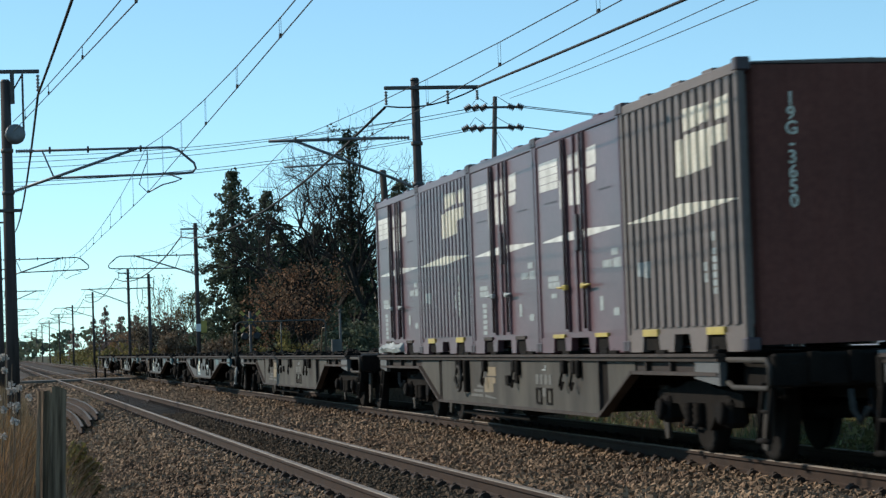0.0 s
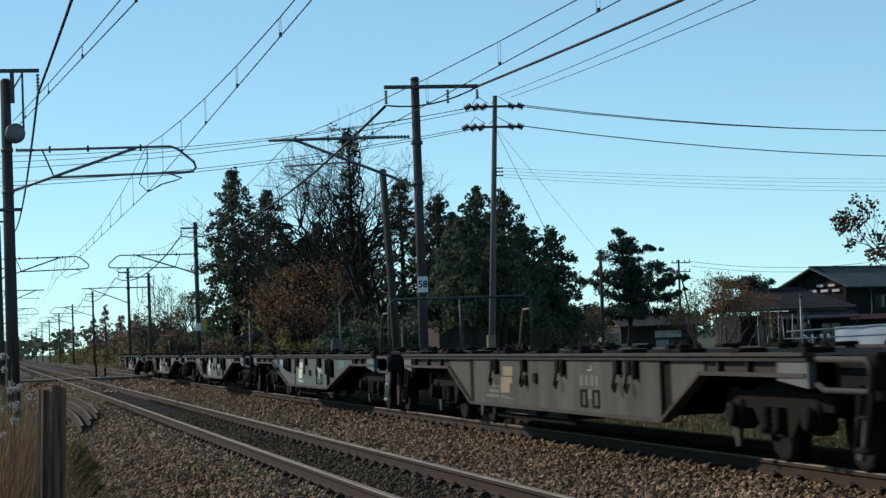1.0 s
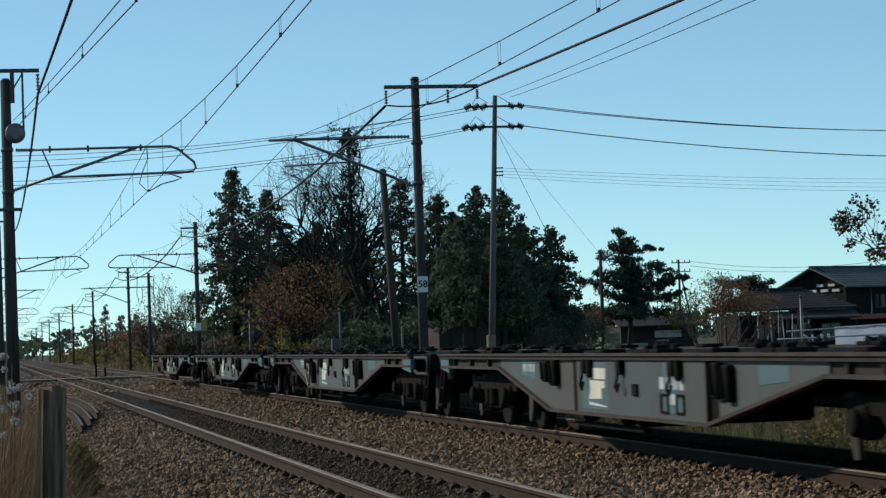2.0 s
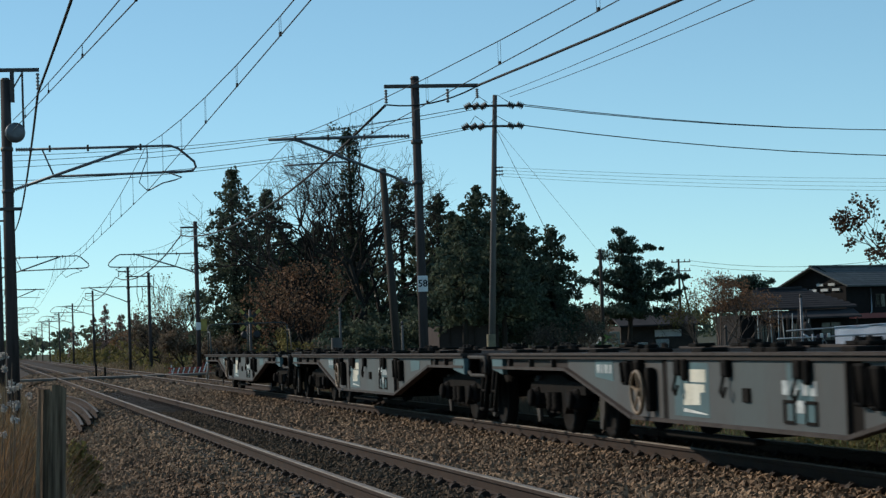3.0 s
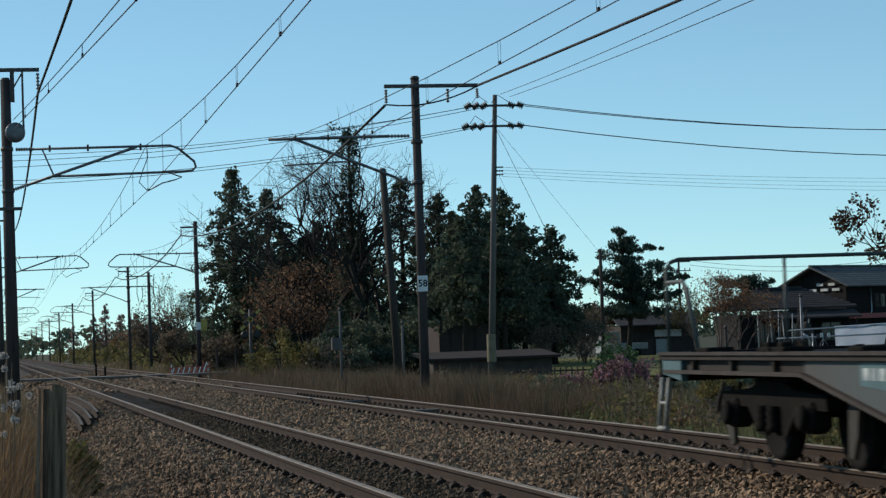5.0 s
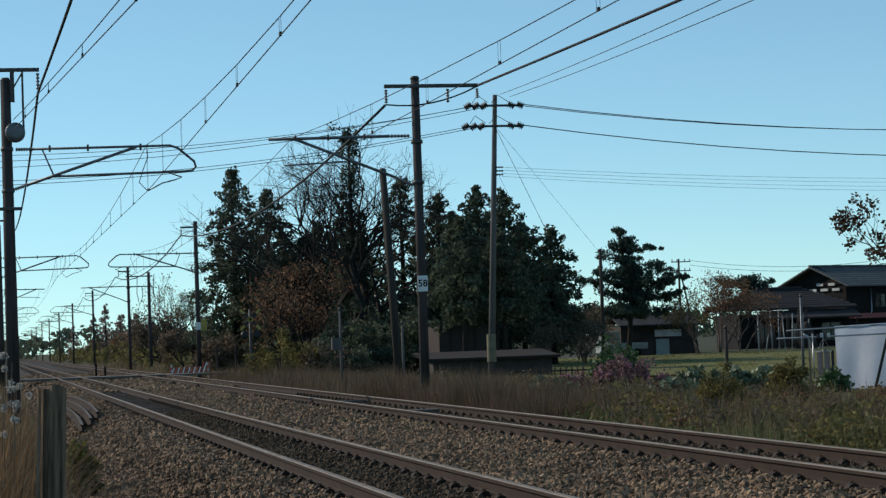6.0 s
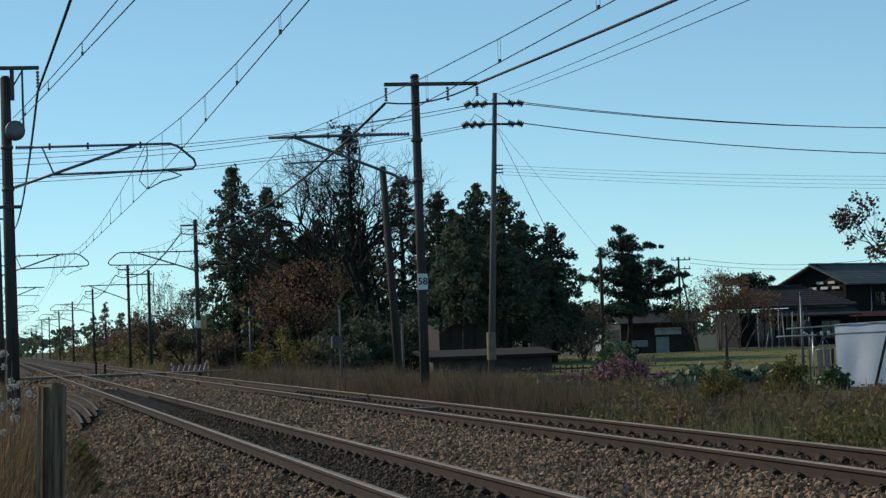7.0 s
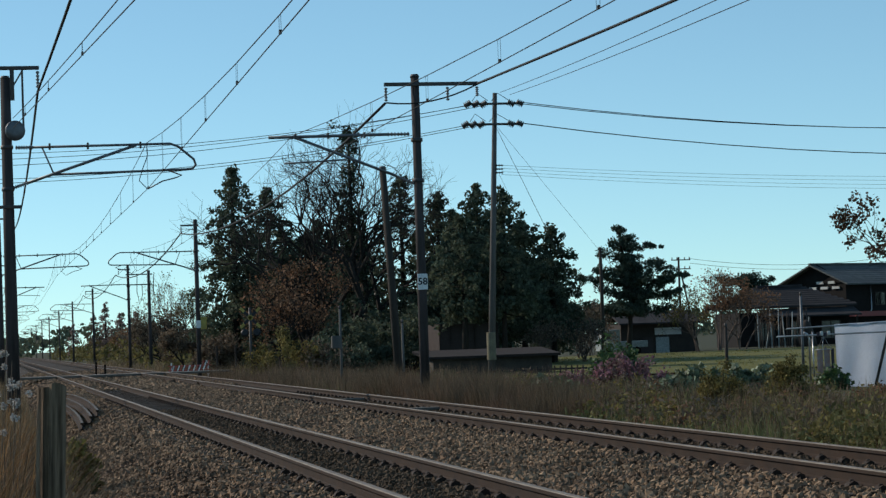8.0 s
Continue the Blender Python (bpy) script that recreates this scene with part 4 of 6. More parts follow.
def make_utility_pole():
    u = empty("utility_pole", pose(19.75, 90, 0), "tall grey concrete utility pole with two crossarms", "utility pole")
    bm = bmesh.new()
    tube(bm, [(-0.05, 0, -0.7), (0.52, 0, 11.0)], 0.15, 14, r_end=0.09)
    part("pole", bm, UTIL_CONC, u)
    for z, x0, x1 in ((10.55, -0.58, 1.45), (9.72, -0.70, 1.42)):
        bm = bmesh.new()
        box(bm, (x0 + x1) / 2, -0.13, z, x1 - x0, 0.08, 0.09, 0.008)
        part("crossarm", bm, STEEL_DARK, u)
        for x in (x0 + 0.05, x0 + 0.38, x0 + 0.70, x1 - 0.45, x1 - 0.08):
            for dx, dz in ((0.0, 0.10),):
                bm = bmesh.new()
                d = -0.34 if x < 0.4 else 0.34
                insulator(bm, (x, -0.2, z + 0.06), (x + d * 0.8, -0.2, z + (-0.10 if x < 0.4 else -0.06)), 0.15, 4)
                part("insulator", bm, STEEL_DARK, u)
        for x0b, x1b in ((x0 + 0.1, x0 + 0.75), (x0 + 0.9, x1 - 0.4)):
            bm = bmesh.new()
            tube(bm, [(x0b, -0.2, z + 0.1), ((x0b + x1b) / 2 - 0.1, -0.2, z + 0.42), (x1b, -0.2, z + 0.12)], 0.014, 5)
            part("jumper_wire", bm, WIRE, u)
    for z in (8.05, 7.9, 7.75):
        bm = bmesh.new()
        insulator(bm, (0.42, -0.1, z), (0.75, -0.1, z), 0.045, 3)
        part("insulator", bm, STEEL_DARK, u)
    bm = bmesh.new()
    lathe(bm, [(0.185, 0.0), (0.19, 0.02), (0.185, 1.1), (0.18, 1.12)], Matrix.Translation((0, 0, 0.2)), 14)
    part("guard_sleeve", bm, YELLOW_DULL, u, "faded yellow guard sleeve")


make_utility_pole()
for dy, z0, z1, nm in ((0, 10.6, 10.9, 0.9), (0.6, 10.62, 11.1, 0.95), (0, 9.75, 9.35, 0.8)):
    make_wire("power_line", sag_line((21.2, 89.8 + dy, z0), (62, 92 + dy, z1 - 0.2), 0.9 + nm * 0.5, 14), 0.017 if z0 > 10 else 0.021, "black power line from the utility pole")
for z0 in (8.05, 7.93, 7.80, 7.68):
    make_wire("telephone_line", sag_line((20.4, 89.9, z0), (66, 93, z0 - 0.05), 0.75 + (8.05 - z0) * 0.4, 14), 0.006, "thin grey telephone line")
for x0, z0, z1 in ((19.2, 10.5, 9.9), (19.4, 10.55, 9.6), (19.6, 10.45, 9.3), (19.1, 9.7, 8.75), (19.4, 9.66, 8.55)):
    make_wire("power_line", sag_line((x0, 89.8, z0), (-2.5, 101, z1), 0.55, 14), 0.013, "power line that crosses high over both tracks")
for p, q in (((20.45, 89.8, 11.0), (14.68, 45, 7.96)), ((20.85, 89.8, 10.9), (15.38, 45, 7.96))):
    q = Vector(q)
    p = Vector(p)
    make_wire("power_line", sag_line(p, p + (q - p) * 1.4, 0.12, 14), 0.011, "thin power line that runs beside the railway")
make_wire("guy_wire", [(20.2, 89.9, 9.7), (22.1, 88, 4.5), (23.6, 86.4, 0.2)], 0.010, "thin steel guy wire of the utility pole")
make_wire("guy_wire", [(20.3, 89.9, 9.6), (24.6, 92, 5.0), (28.9, 94, 0.2)], 0.006, "thin steel guy wire of the utility pole")
make_wire("guy_wire", [(20.3, 89.9, 7.7), (22.0, 89, 3.5), (23.2, 88.5, 0.0)], 0.006, "thin steel guy wire of the utility pole")


def plain_pole(x, y, top, r, label, lean=(0, 0), mat=None, cap=True):
    p = empty("pole", pose(x, y, 0), label, "pole")
    bm = bmesh.new()
    tube(bm, [(0, 0, -0.8), (lean[0], lean[1], top)], r, 12, r_end=r * 0.75)
    part("shaft", bm, mat or POLE_CONC, p)
    bm = bmesh.new()
    lathe(bm, [(r * 0.8, -0.06), (r * 0.82, 0.02), (r * 0.5, 0.06)], Matrix.Translation((lean[0], lean[1], top)), 12)
    part("cap", bm, STEEL_DARK, p)
    return p


WOODPOLE = surface("weathered_pole", (0.06, 0.05, 0.042), 0.95, alt=(0.04, 0.033, 0.028), scale=2, fine=25, bump=0.4, stretch=(5, 5, 0.3))
plain_pole(11.02, 62, 5.9, 0.125, "weathered leaning wooden pole behind the number mast", (-0.31, 0), WOODPOLE)
plain_pole(12.20, 180, 7.2, 0.15, "dark concrete pole beside the track")
bars = empty("pole_bracket", pose(0, 179.85, 0), "steel bars that tie the mast to its neighbour pole", "bracket")
for z in (6.95, 6.15):
    bm = bmesh.new()
    box(bm, 11.45, 0, z, 2.1, 0.09, 0.09, 0.01)
    part("bar", bm, STEEL_DARK, bars)
for x in (11.3, 12.6):
    bm = bmesh.new()
    tube(bm, [(x, 0, 6.95), (x - 0.05, 0, 5.6), (x + 0.15, 0, 4.6), (x + 0.4, 0, 5.4), (x + 0.35, 0, 6.15)], 0.03, 5)
    part("drop_cable", bm, WIRE, bars)
plain_pole(38.0, 140, 6.5, 0.14, "dark wooden pole beside the pine", (0.0, 0), WOODPOLE)

# ---- trees and plants ----
CEDAR = surface("cedar_needles", (0.092, 0.104, 0.064), 0.8, alt=(0.062, 0.086, 0.060), scale=0.6, fine=9, bump=0, island=0.4, through_light=0.35)
PINE = surface("pine_needles", (0.052, 0.078, 0.056), 0.8, alt=(0.036, 0.058, 0.044), scale=0.8, fine=9, bump=0, island=0.4, through_light=0.2)
IVY = surface("ivy_leaves", (0.035, 0.055, 0.025), 0.5, alt=(0.025, 0.04, 0.02), scale=1, fine=9, bump=0, island=0.45, through_light=0.2)
RUST_LEAF = surface("rust_leaves", (0.20, 0.105, 0.062), 0.8, alt=(0.15, 0.095, 0.056), scale=0.8, fine=9, bump=0, island=0.45, through_light=0.35)
BROWN_LEAF = surface("brown_leaves", (0.165, 0.12, 0.085), 0.8, alt=(0.125, 0.10, 0.068), scale=0.8, fine=9, bump=0, island=0.45, through_light=0.3)
OLIVE_LEAF = surface("olive_leaves", (0.17, 0.135, 0.045), 0.8, alt=(0.11, 0.095, 0.036), scale=0.8, fine=9, bump=0, island=0.45, through_light=0.3)
YELLOW_LEAF = surface("yellow_green_leaves", (0.19, 0.15, 0.04), 0.8, alt=(0.10, 0.10, 0.035), scale=3, fine=9, bump=0, island=0.45, through_light=0.4)
GREEN_LEAF = surface("green_leaves", (0.06, 0.11, 0.035), 0.6, alt=(0.04, 0.075, 0.025), scale=1.5, fine=9, bump=0, island=0.45, through_light=0.3)
CABBAGE = surface("cabbage_leaves", (0.17, 0.20, 0.12), 0.6, alt=(0.09, 0.12, 0.06), scale=2, fine=9, bump=0, island=0.45, through_light=0.2)
PERSIMMON_LEAF = surface("persimmon_leaves", (0.10, 0.055, 0.032), 0.7, alt=(0.065, 0.045, 0.028), scale=1.5, fine=9, bump=0, island=0.45, through_light=0.25)
PINK = surface("pink_blossom", (0.32, 0.15, 0.19), 0.7, alt=(0.14, 0.10, 0.08), scale=3, fine=9, bump=0, island=0.5, through_light=0.3)
BARK = surface("bark", (0.035, 0.029, 0.024), 0.95, alt=(0.024, 0.02, 0.017), scale=2, fine=14, bump=0.6, stretch=(3, 3, 0.6))
TWIG = surface("pale_twigs", (0.115, 0.088, 0.075), 0.95, alt=(0.08, 0.062, 0.053), scale=2, fine=14, bump=0.3, stretch=(3, 3, 0.6))
DRY_GRASS = surface("dry_grass", (0.21, 0.155, 0.095), 0.85, alt=(0.15, 0.11, 0.065), scale=0.7, fine=5, bump=0, island=0.5, through_light=0.35)
RED_GRASS = surface("red_dry_weed", (0.15, 0.098, 0.066), 0.85, alt=(0.10, 0.08, 0.05), scale=0.6, fine=5, bump=0, island=0.5, through_light=0.3)
ORANGE_GRASS = surface("orange_grass", (0.20, 0.11, 0.045), 0.8, alt=(0.11, 0.07, 0.045), scale=1.5, fine=7, bump=0, island=0.5, through_light=0.4)
GREEN_GRASS = surface("green_grass", (0.12, 0.145, 0.055), 0.85, alt=(0.12, 0.115, 0.058), scale=0.6, fine=5, bump=0, island=0.45, through_light=0.3)
LAWN = surface("field_grass", (0.20, 0.18, 0.055), 0.9, alt=(0.15, 0.15, 0.05), scale=0.25, fine=3, bump=0, island=0.4, through_light=0.3)
SEED = surface("seed_fluff", (0.55, 0.50, 0.45), 0.9, alt=(0.4, 0.36, 0.32), scale=3, fine=9, bump=0, island=0.2, through_light=0.3)


def array_mesh(name, V, F, material, parent=None, label=""):
    ob = bulk(name, V, F, material, "", "", "")
    ob.parent = parent
    if label:
        tagged(ob, label)
    return ob


def leaf_cloud(centres, radii, count, size, rng, flat=1.0, droop=0.0, long=1.6):
    """Small leaves, a triangle or two each, scattered in lumps round the centres; returns vertices and triangles."""
    centres, radii = np.asarray(centres, float), np.asarray(radii, float)
    k = len(centres) * count
    d = rng.normal(size=(k, 3))
    d /= np.linalg.norm(d, axis=1)[:, None]
    r = rng.random(k) ** 0.45
    c = np.repeat(centres, count, 0) + d * (r * np.repeat(radii, count))[:, None] * np.array([1, 1, flat])
    a = rng.normal(size=(k, 3)) + np.array([0, 0, -droop])
    a /= np.linalg.norm(a, axis=1)[:, None]
    b = np.cross(a, rng.normal(size=(k, 3)))
    b /= np.linalg.norm(b, axis=1)[:, None] + 1e-9
    s = size * rng.uniform(0.6, 1.4, k)[:, None]
    V = np.stack([c - a * s * long * 0.5, c + b * s * 0.5, c + a * s * long * 0.5, c - b * s * 0.5], 1).reshape(-1, 3)
    i = np.arange(k)[:, None] * 4
    return V, np.concatenate([i + [0, 1, 2], i + [0, 2, 3]], 0)


def join(parts):
    V, F, n = [], [], 0
    for v, f in parts:
        V.append(v)
        F.append(f + n)
        n += len(v)
    return np.concatenate(V), np.concatenate(F)


def make_cedar(x, y, height, radius, seed, base=0.18, mat=None, dense=1.0, name="cedar_tree", label="tall dark green cedar tree with a ragged crown"):
    rng = np.random.default_rng(seed)
    t = empty(name, pose(x, y, -0.6), label, "tree", "trees behind the railway")
    bm = bmesh.new()
    tube(bm, [(0, 0, -0.2), (0.05, 0, height * 0.5), (0, 0, height * 0.97)], 0.018 * height + 0.06, 9, r_end=0.03)
    part("trunk", bm, BARK, t)
    cs, rs = [], []
    lb = bmesh.new()
    n = int(height * 11 * dense)
    for i in range(n):
        k = (i + rng.random()) / n
        h = height * (base + (1 - base) * k)
        reach = radius * (1 - k ** 2.2) ** 0.75 * rng.uniform(0.55, 1.12) * (0.55 + 0.45 * min(1, k / 0.16))
        az = i * 2.4 + rng.normal() * 0.3
        tip = np.array([math.cos(az) * reach, math.sin(az) * reach, h - reach * 0.12 + rng.normal() * 0.1])
        if i % 3 == 0:
            tube(lb, [(0, 0, h), tuple(tip * [0.6, 0.6, 1] + [0, 0, 0.02]), tuple(tip)], 0.035, 4, r_end=0.008, caps=False)
        for q in np.linspace(0.35, 1.0, max(2, int(reach / 0.38))):
            p = np.array([0, 0, h]) * (1 - q) + tip * q
            cs.append(p + rng.normal(0, 0.10, 3))
            rs.append((0.22 + 0.17 * reach * (1.15 - q)) * rng.uniform(0.7, 1.2) + 0.05)
    cs.append([0, 0, height - 0.1])
    rs.append(0.22)
    tagged(part("branchwork", lb, BARK, t), kind="stuff")
    V, F = leaf_cloud(cs, np.array(rs) * 0.96, 26, 0.13, rng, 0.85, 0.5)
    array_mesh("crown", V, F, mat or CEDAR, t)
    return t


def grow(bm, p, d, length, r, depth, rng, tips, spread=0.55, up=0.12):
    k = 3
    pts = [p]
    for i in range(k):
        d = (d + Vector(rng.normal(0, 0.09, 3)) + Vector((0, 0, up * 0.3))).normalized()
        pts.append(pts[-1] + d * length / k)
    tube(bm, pts, r, 5 if depth > 2 else 3, r_end=r * 0.62, caps=False)
    if depth == 0:
        tips.append(pts[-1])
        return
    for j in range(2 if rng.random() < 0.55 else 3):
        side = Vector(rng.normal(0, 1, 3))
        side = (side - d * side.dot(d)).normalized()
        nd = (d + side * spread * rng.uniform(0.6, 1.4) + Vector((0, 0, up))).normalized()
        start = pts[-1] if j < 2 else pts[2]
        grow(bm, start, nd, length * rng.uniform(0.62, 0.86), r * 0.62, depth - 1, rng, tips, spread, up)


def make_broadleaf(x, y, height, seed, depth, leaf=None, leaf_count=10, leaf_size=0.1, lump=0.35, share=1.0, name="broadleaf_tree", label="", stems=1, lean=(0, 0), spread=0.55, base_z=-0.6, trunk=0.028, up=0.12, bark=None):
    """A trunk or a few stems; each main limb with its twigs is a part of its own."""
    rng = np.random.default_rng(seed)
    t = empty(name, pose(x, y, base_z), label, "tree", "trees behind the railway")
    tips = []
    for s in range(stems):
        d = Vector((lean[0] + rng.normal(0, 0.22 if stems > 1 else 0.05), lean[1] + rng.normal(0, 0.2 if stems > 1 else 0.05), 1)).normalized()
        p = Vector((rng.normal(0, 0.15 if stems > 1 else 0), rng.normal(0, 0.1 if stems > 1 else 0), -0.2))
        pts = [p]
        for i in range(3):
            d = (d + Vector(rng.normal(0, 0.06, 3))).normalized()
            pts.append(pts[-1] + d * height * 0.10)
        bm = bmesh.new()
        tube(bm, pts, height * trunk, 7, r_end=height * trunk * 0.7)
        part("trunk", bm, bark or BARK, t)
        for j in range(3):
            side = Vector(rng.normal(0, 1, 3))
            side = (side - d * side.dot(d)).normalized()
            nd = (d + side * spread * rng.uniform(0.6, 1.3) + Vector((0, 0, up))).normalized()
            bm = bmesh.new()
            grow(bm, pts[-1] if j < 2 else pts[2], nd, height * rng.uniform(0.19, 0.27), height * trunk * 0.62, depth - 1, rng, tips, spread, up)
            part("limb", bm, bark or BARK, t)
    if leaf:
        pick = [tuple(p) for p in tips if rng.random() < share]
        V, F = leaf_cloud(pick, np.full(len(pick), lump), leaf_count, leaf_size, rng, 1, 0.2, 1.3)
        array_mesh("crown", V, F, leaf, t)
    return t


def make_pine(x, y, height, boughs, seed, label):
    """A garden pine: boughs are (height, reach along x, tuft size); each carries ragged flat tufts on its outer part, with shorter boughs to the front and the back."""
    rng = np.random.default_rng(seed)
    t = empty("pine_tree", pose(x, y, -0.5), label, "tree")
    bm = bmesh.new()
    tube(bm, [(-0.1, 0, -0.2), (0.15, 0.1, height * 0.2), (0.25, 0, height * 0.45), (-0.15, 0, height * 0.75), (-0.5, 0, height * 0.98)], 0.21, 8, r_end=0.04)
    part("trunk", bm, BARK, t)
    cs, rs = [], []
    lb = bmesh.new()
    for h, reach, size in boughs:
        reach = reach * 1.08
        k = h / height
        stem = np.array([0.25 - 0.75 * max(0.0, k - 0.4), 0, h - 0.12 * abs(reach)])
        for share, turn in ((1.0, rng.normal(0, 0.12)), (0.55, 1.0 + rng.normal(0, 0.2)), (0.5, -1.1 + rng.normal(0, 0.2))):
            d = np.array([reach * share * math.cos(turn), abs(reach) * share * math.sin(turn), 0])
            tip = stem + d + [0, 0, 0.10 * abs(reach)]
            mid = stem * 0.45 + tip * 0.55 + [0, 0, -0.06 * abs(reach)]
            tube(lb, [tuple(stem), tuple(mid), tuple(tip)], 0.055, 5, r_end=0.012, caps=False)
            n = max(3, int(abs(reach) * share / 0.17))
            for q in np.linspace(0.25, 1.0, n):
                c = (stem * (1 - q) + mid * q) if q < 0.55 else (mid * (1 - q) + tip * (q - 0.55)) / 0.45
                sz = size * 1.45 * (0.62 + 0.55 * math.sin(math.pi * min(1, q * 0.9))) * rng.uniform(0.55, 1.1) * (0.8 if share < 1 else 1)
                cs.append(c + rng.normal(0, 0.16, 3) * [1.3, 2.0, 0.8] + [0, 0, 0.2 * sz])
                rs.append(sz)
    tagged(part("branchwork", lb, BARK, t), kind="stuff")
    V, F = leaf_cloud(cs, rs, 60, 0.085, rng, 0.62, -0.9, 2.6)
    array_mesh("crown", V, F, PINE, t)


def make_bush(x, y, w, h, mat, seed, name, label, n=40, leaf=0.09, count=40, lump=0.3, deep=None, base_z=-0.6, category="bush"):
    rng = np.random.default_rng(seed)
    t = empty(name, pose(x, y, base_z), label, category)
    bm = bmesh.new()
    cs, rs = [], []
    for i in range(n):
        a, q = rng.uniform(0, 2 * math.pi), rng.random() ** 0.5
        px, py = math.cos(a) * q * w * 0.5, math.sin(a) * q * (deep or w) * 0.5
        pz = h * (1 - q * q * 0.6) * rng.uniform(0.25, 1.0)
        cs.append((px, py, pz))
        rs.append(lump * rng.uniform(0.6, 1.2))
        if i % 2 == 0:
            tube(bm, [(px * 0.25, py * 0.25, -0.1), (px * 0.7, py * 0.7, pz * 0.6), (px, py, pz)], 0.018, 4, r_end=0.006, caps=False)
    tagged(part("branchwork", bm, BARK, t), kind="stuff")
    V, F = leaf_cloud(cs, rs, count, leaf, rng, 1, 0.1, 1.5)
    array_mesh("crown", V, F, mat, t)


def blades(rng, x, y, z, height, width, lean=0.25):
    """Grass blades: a bent strip of two segments each."""
    k = len(x)
    az = rng.uniform(0, 2 * math.pi, k)
    side = np.stack([np.cos(az), np.sin(az), np.zeros(k)], 1)
    bend = np.stack([rng.normal(0, lean, k), rng.normal(0, lean, k), np.zeros(k)], 1)
    root = np.stack([x, y, z], 1)
    up = np.array([0, 0, 1.0])
    mid = root + up * (height * 0.55)[:, None] + bend * (height * 0.35)[:, None]
    tip = root + up * height[:, None] * 0.97 + bend * height[:, None]
    w = side * (np.broadcast_to(width, k) * 0.5)[:, None]
    V = np.stack([root - w, root + w, mid - w * 0.8, mid + w * 0.8, tip], 1).reshape(-1, 3)
    i = np.arange(k)[:, None] * 5
    return V, np.concatenate([i + [0, 1, 3], i + [0, 3, 2], i + [2, 3, 4]], 0)


# cedars and their neighbours behind the far track
for x, y, h, r, s, b in ((14.2, 135, 12.2, 3.0, 11, 0.05), (17.0, 141, 11.3, 3.3, 12, 0.05), (23.6, 131, 11.3, 2.5, 13, 0.1), (25.0, 127, 9.9, 2.6, 14, 0.12), (26.0, 121, 9.9, 2.9, 15, 0.15),
                         (27.7, 122, 9.6, 3.0, 16, 0.17), (29.6, 126, 8.2, 2.7, 17, 0.2), (31.3, 126, 7.8, 2.5, 18, 0.2), (22.2, 138, 8.6, 3.0, 19, 0.06), (19.3, 140, 8.2, 3.2, 20, 0.03),
                         (26.6, 131, 9.0, 3.2, 21, 0.15), (24.4, 120, 7.2, 2.5, 22, 0.24), (20.8, 134, 6.6, 3.0, 23, 0.03), (16.0, 138, 7.0, 2.8, 24, 0.03), (29.0, 131, 8.0, 3.0, 25, 0.12), (33.2, 134, 6.0, 1.8, 26, 0.1),
                         (20.7, 145, 9.4, 3.4, 91, 0.03), (18.6, 147, 9.0, 3.4, 92, 0.03), (22.3, 146, 9.8, 3.4, 93, 0.03)):
    make_cedar(x, y, h, r, s, b, dense=0.6 if s in (13, 23) else 1.0)
make_cedar(18.0, 132, 8.0, 3.0, 94, 0.03)
make_cedar(16.6, 131, 6.6, 2.6, 95, 0.03)
make_cedar(21.9, 105.5, 7.4, 2.0, 27, 0.36)
make_cedar(23.9, 106, 6.6, 1.8, 28, 0.42)
make_broadleaf(18.4, 122, 13.4, 31, 7, name="bare_tree", label="tall leafless tree with a wide fan of thin branches", stems=2, spread=0.85, trunk=0.018, up=0.08)
make_broadleaf(17.3, 124, 12.2, 35, 7, name="bare_tree", label="leafless tree with thin spreading branches", spread=0.85, lean=(-0.22, 0), trunk=0.017, up=0.08)
make_broadleaf(20.3, 124, 12.2, 36, 7, name="bare_tree", label="leafless tree with thin spreading branches", spread=0.85, lean=(0.16, 0), trunk=0.017, up=0.08)

make_broadleaf(18.2, 127, 12.6, 37, 7, name="bare_tree", label="leafless tree with thin spreading branches", spread=0.8, lean=(-0.10, 0), trunk=0.017, up=0.08)
make_broadleaf(20.0, 126, 12.8, 38, 7, name="bare_tree", label="leafless tree with thin spreading branches", spread=0.8, lean=(0.04, 0), trunk=0.017, up=0.08)


def make_ivy_tree():
    rng = np.random.default_rng(40)
    t = empty("ivy_covered_tree", pose(19.35, 123, -0.6), "tall trunk thickly covered in dark ivy", "tree", "trees behind the railway")
    bm = bmesh.new()
    tube(bm, [(0, 0, -0.2), (0.1, 0, 6), (0.05, 0, 13.3)], 0.26, 9, r_end=0.05)
    part("trunk", bm, BARK, t)
    hs = rng.uniform(1, 13.6, 150)
    cs = np.stack([rng.normal(0.08, 0.33, 150) * (1.25 - hs / 22), rng.normal(0, 0.35, 150), hs], 1)
    V, F = leaf_cloud(cs, rng.uniform(0.22, 0.5, 150), 45, 0.11, rng, 1.0, 0.2, 1.2)
    array_mesh("crown", V, F, IVY, t)


make_ivy_tree()
make_broadleaf(16.2, 119, 6.6, 42, 5, RUST_LEAF, 8, 0.10, 0.5, 0.9, label="russet autumn tree with brown leaves", stems=3, spread=0.7)
make_broadleaf(14.6, 116, 5.2, 43, 5, RUST_LEAF, 9, 0.10, 0.45, 0.85, label="russet autumn tree with rust-coloured leaves", stems=3, spread=0.8)
make_broadleaf(12.6, 150, 3.2, 44, 5, BROWN_LEAF, 20, 0.12, 0.5, 0.9, label="brown autumn tree beside the level crossing", stems=3, spread=0.7)
make_broadleaf(12.5, 128, 2.4, 45, 5, BROWN_LEAF, 14, 0.10, 0.4, 1.0, label="low brown autumn tree beside the level crossing", stems=3, spread=0.8)
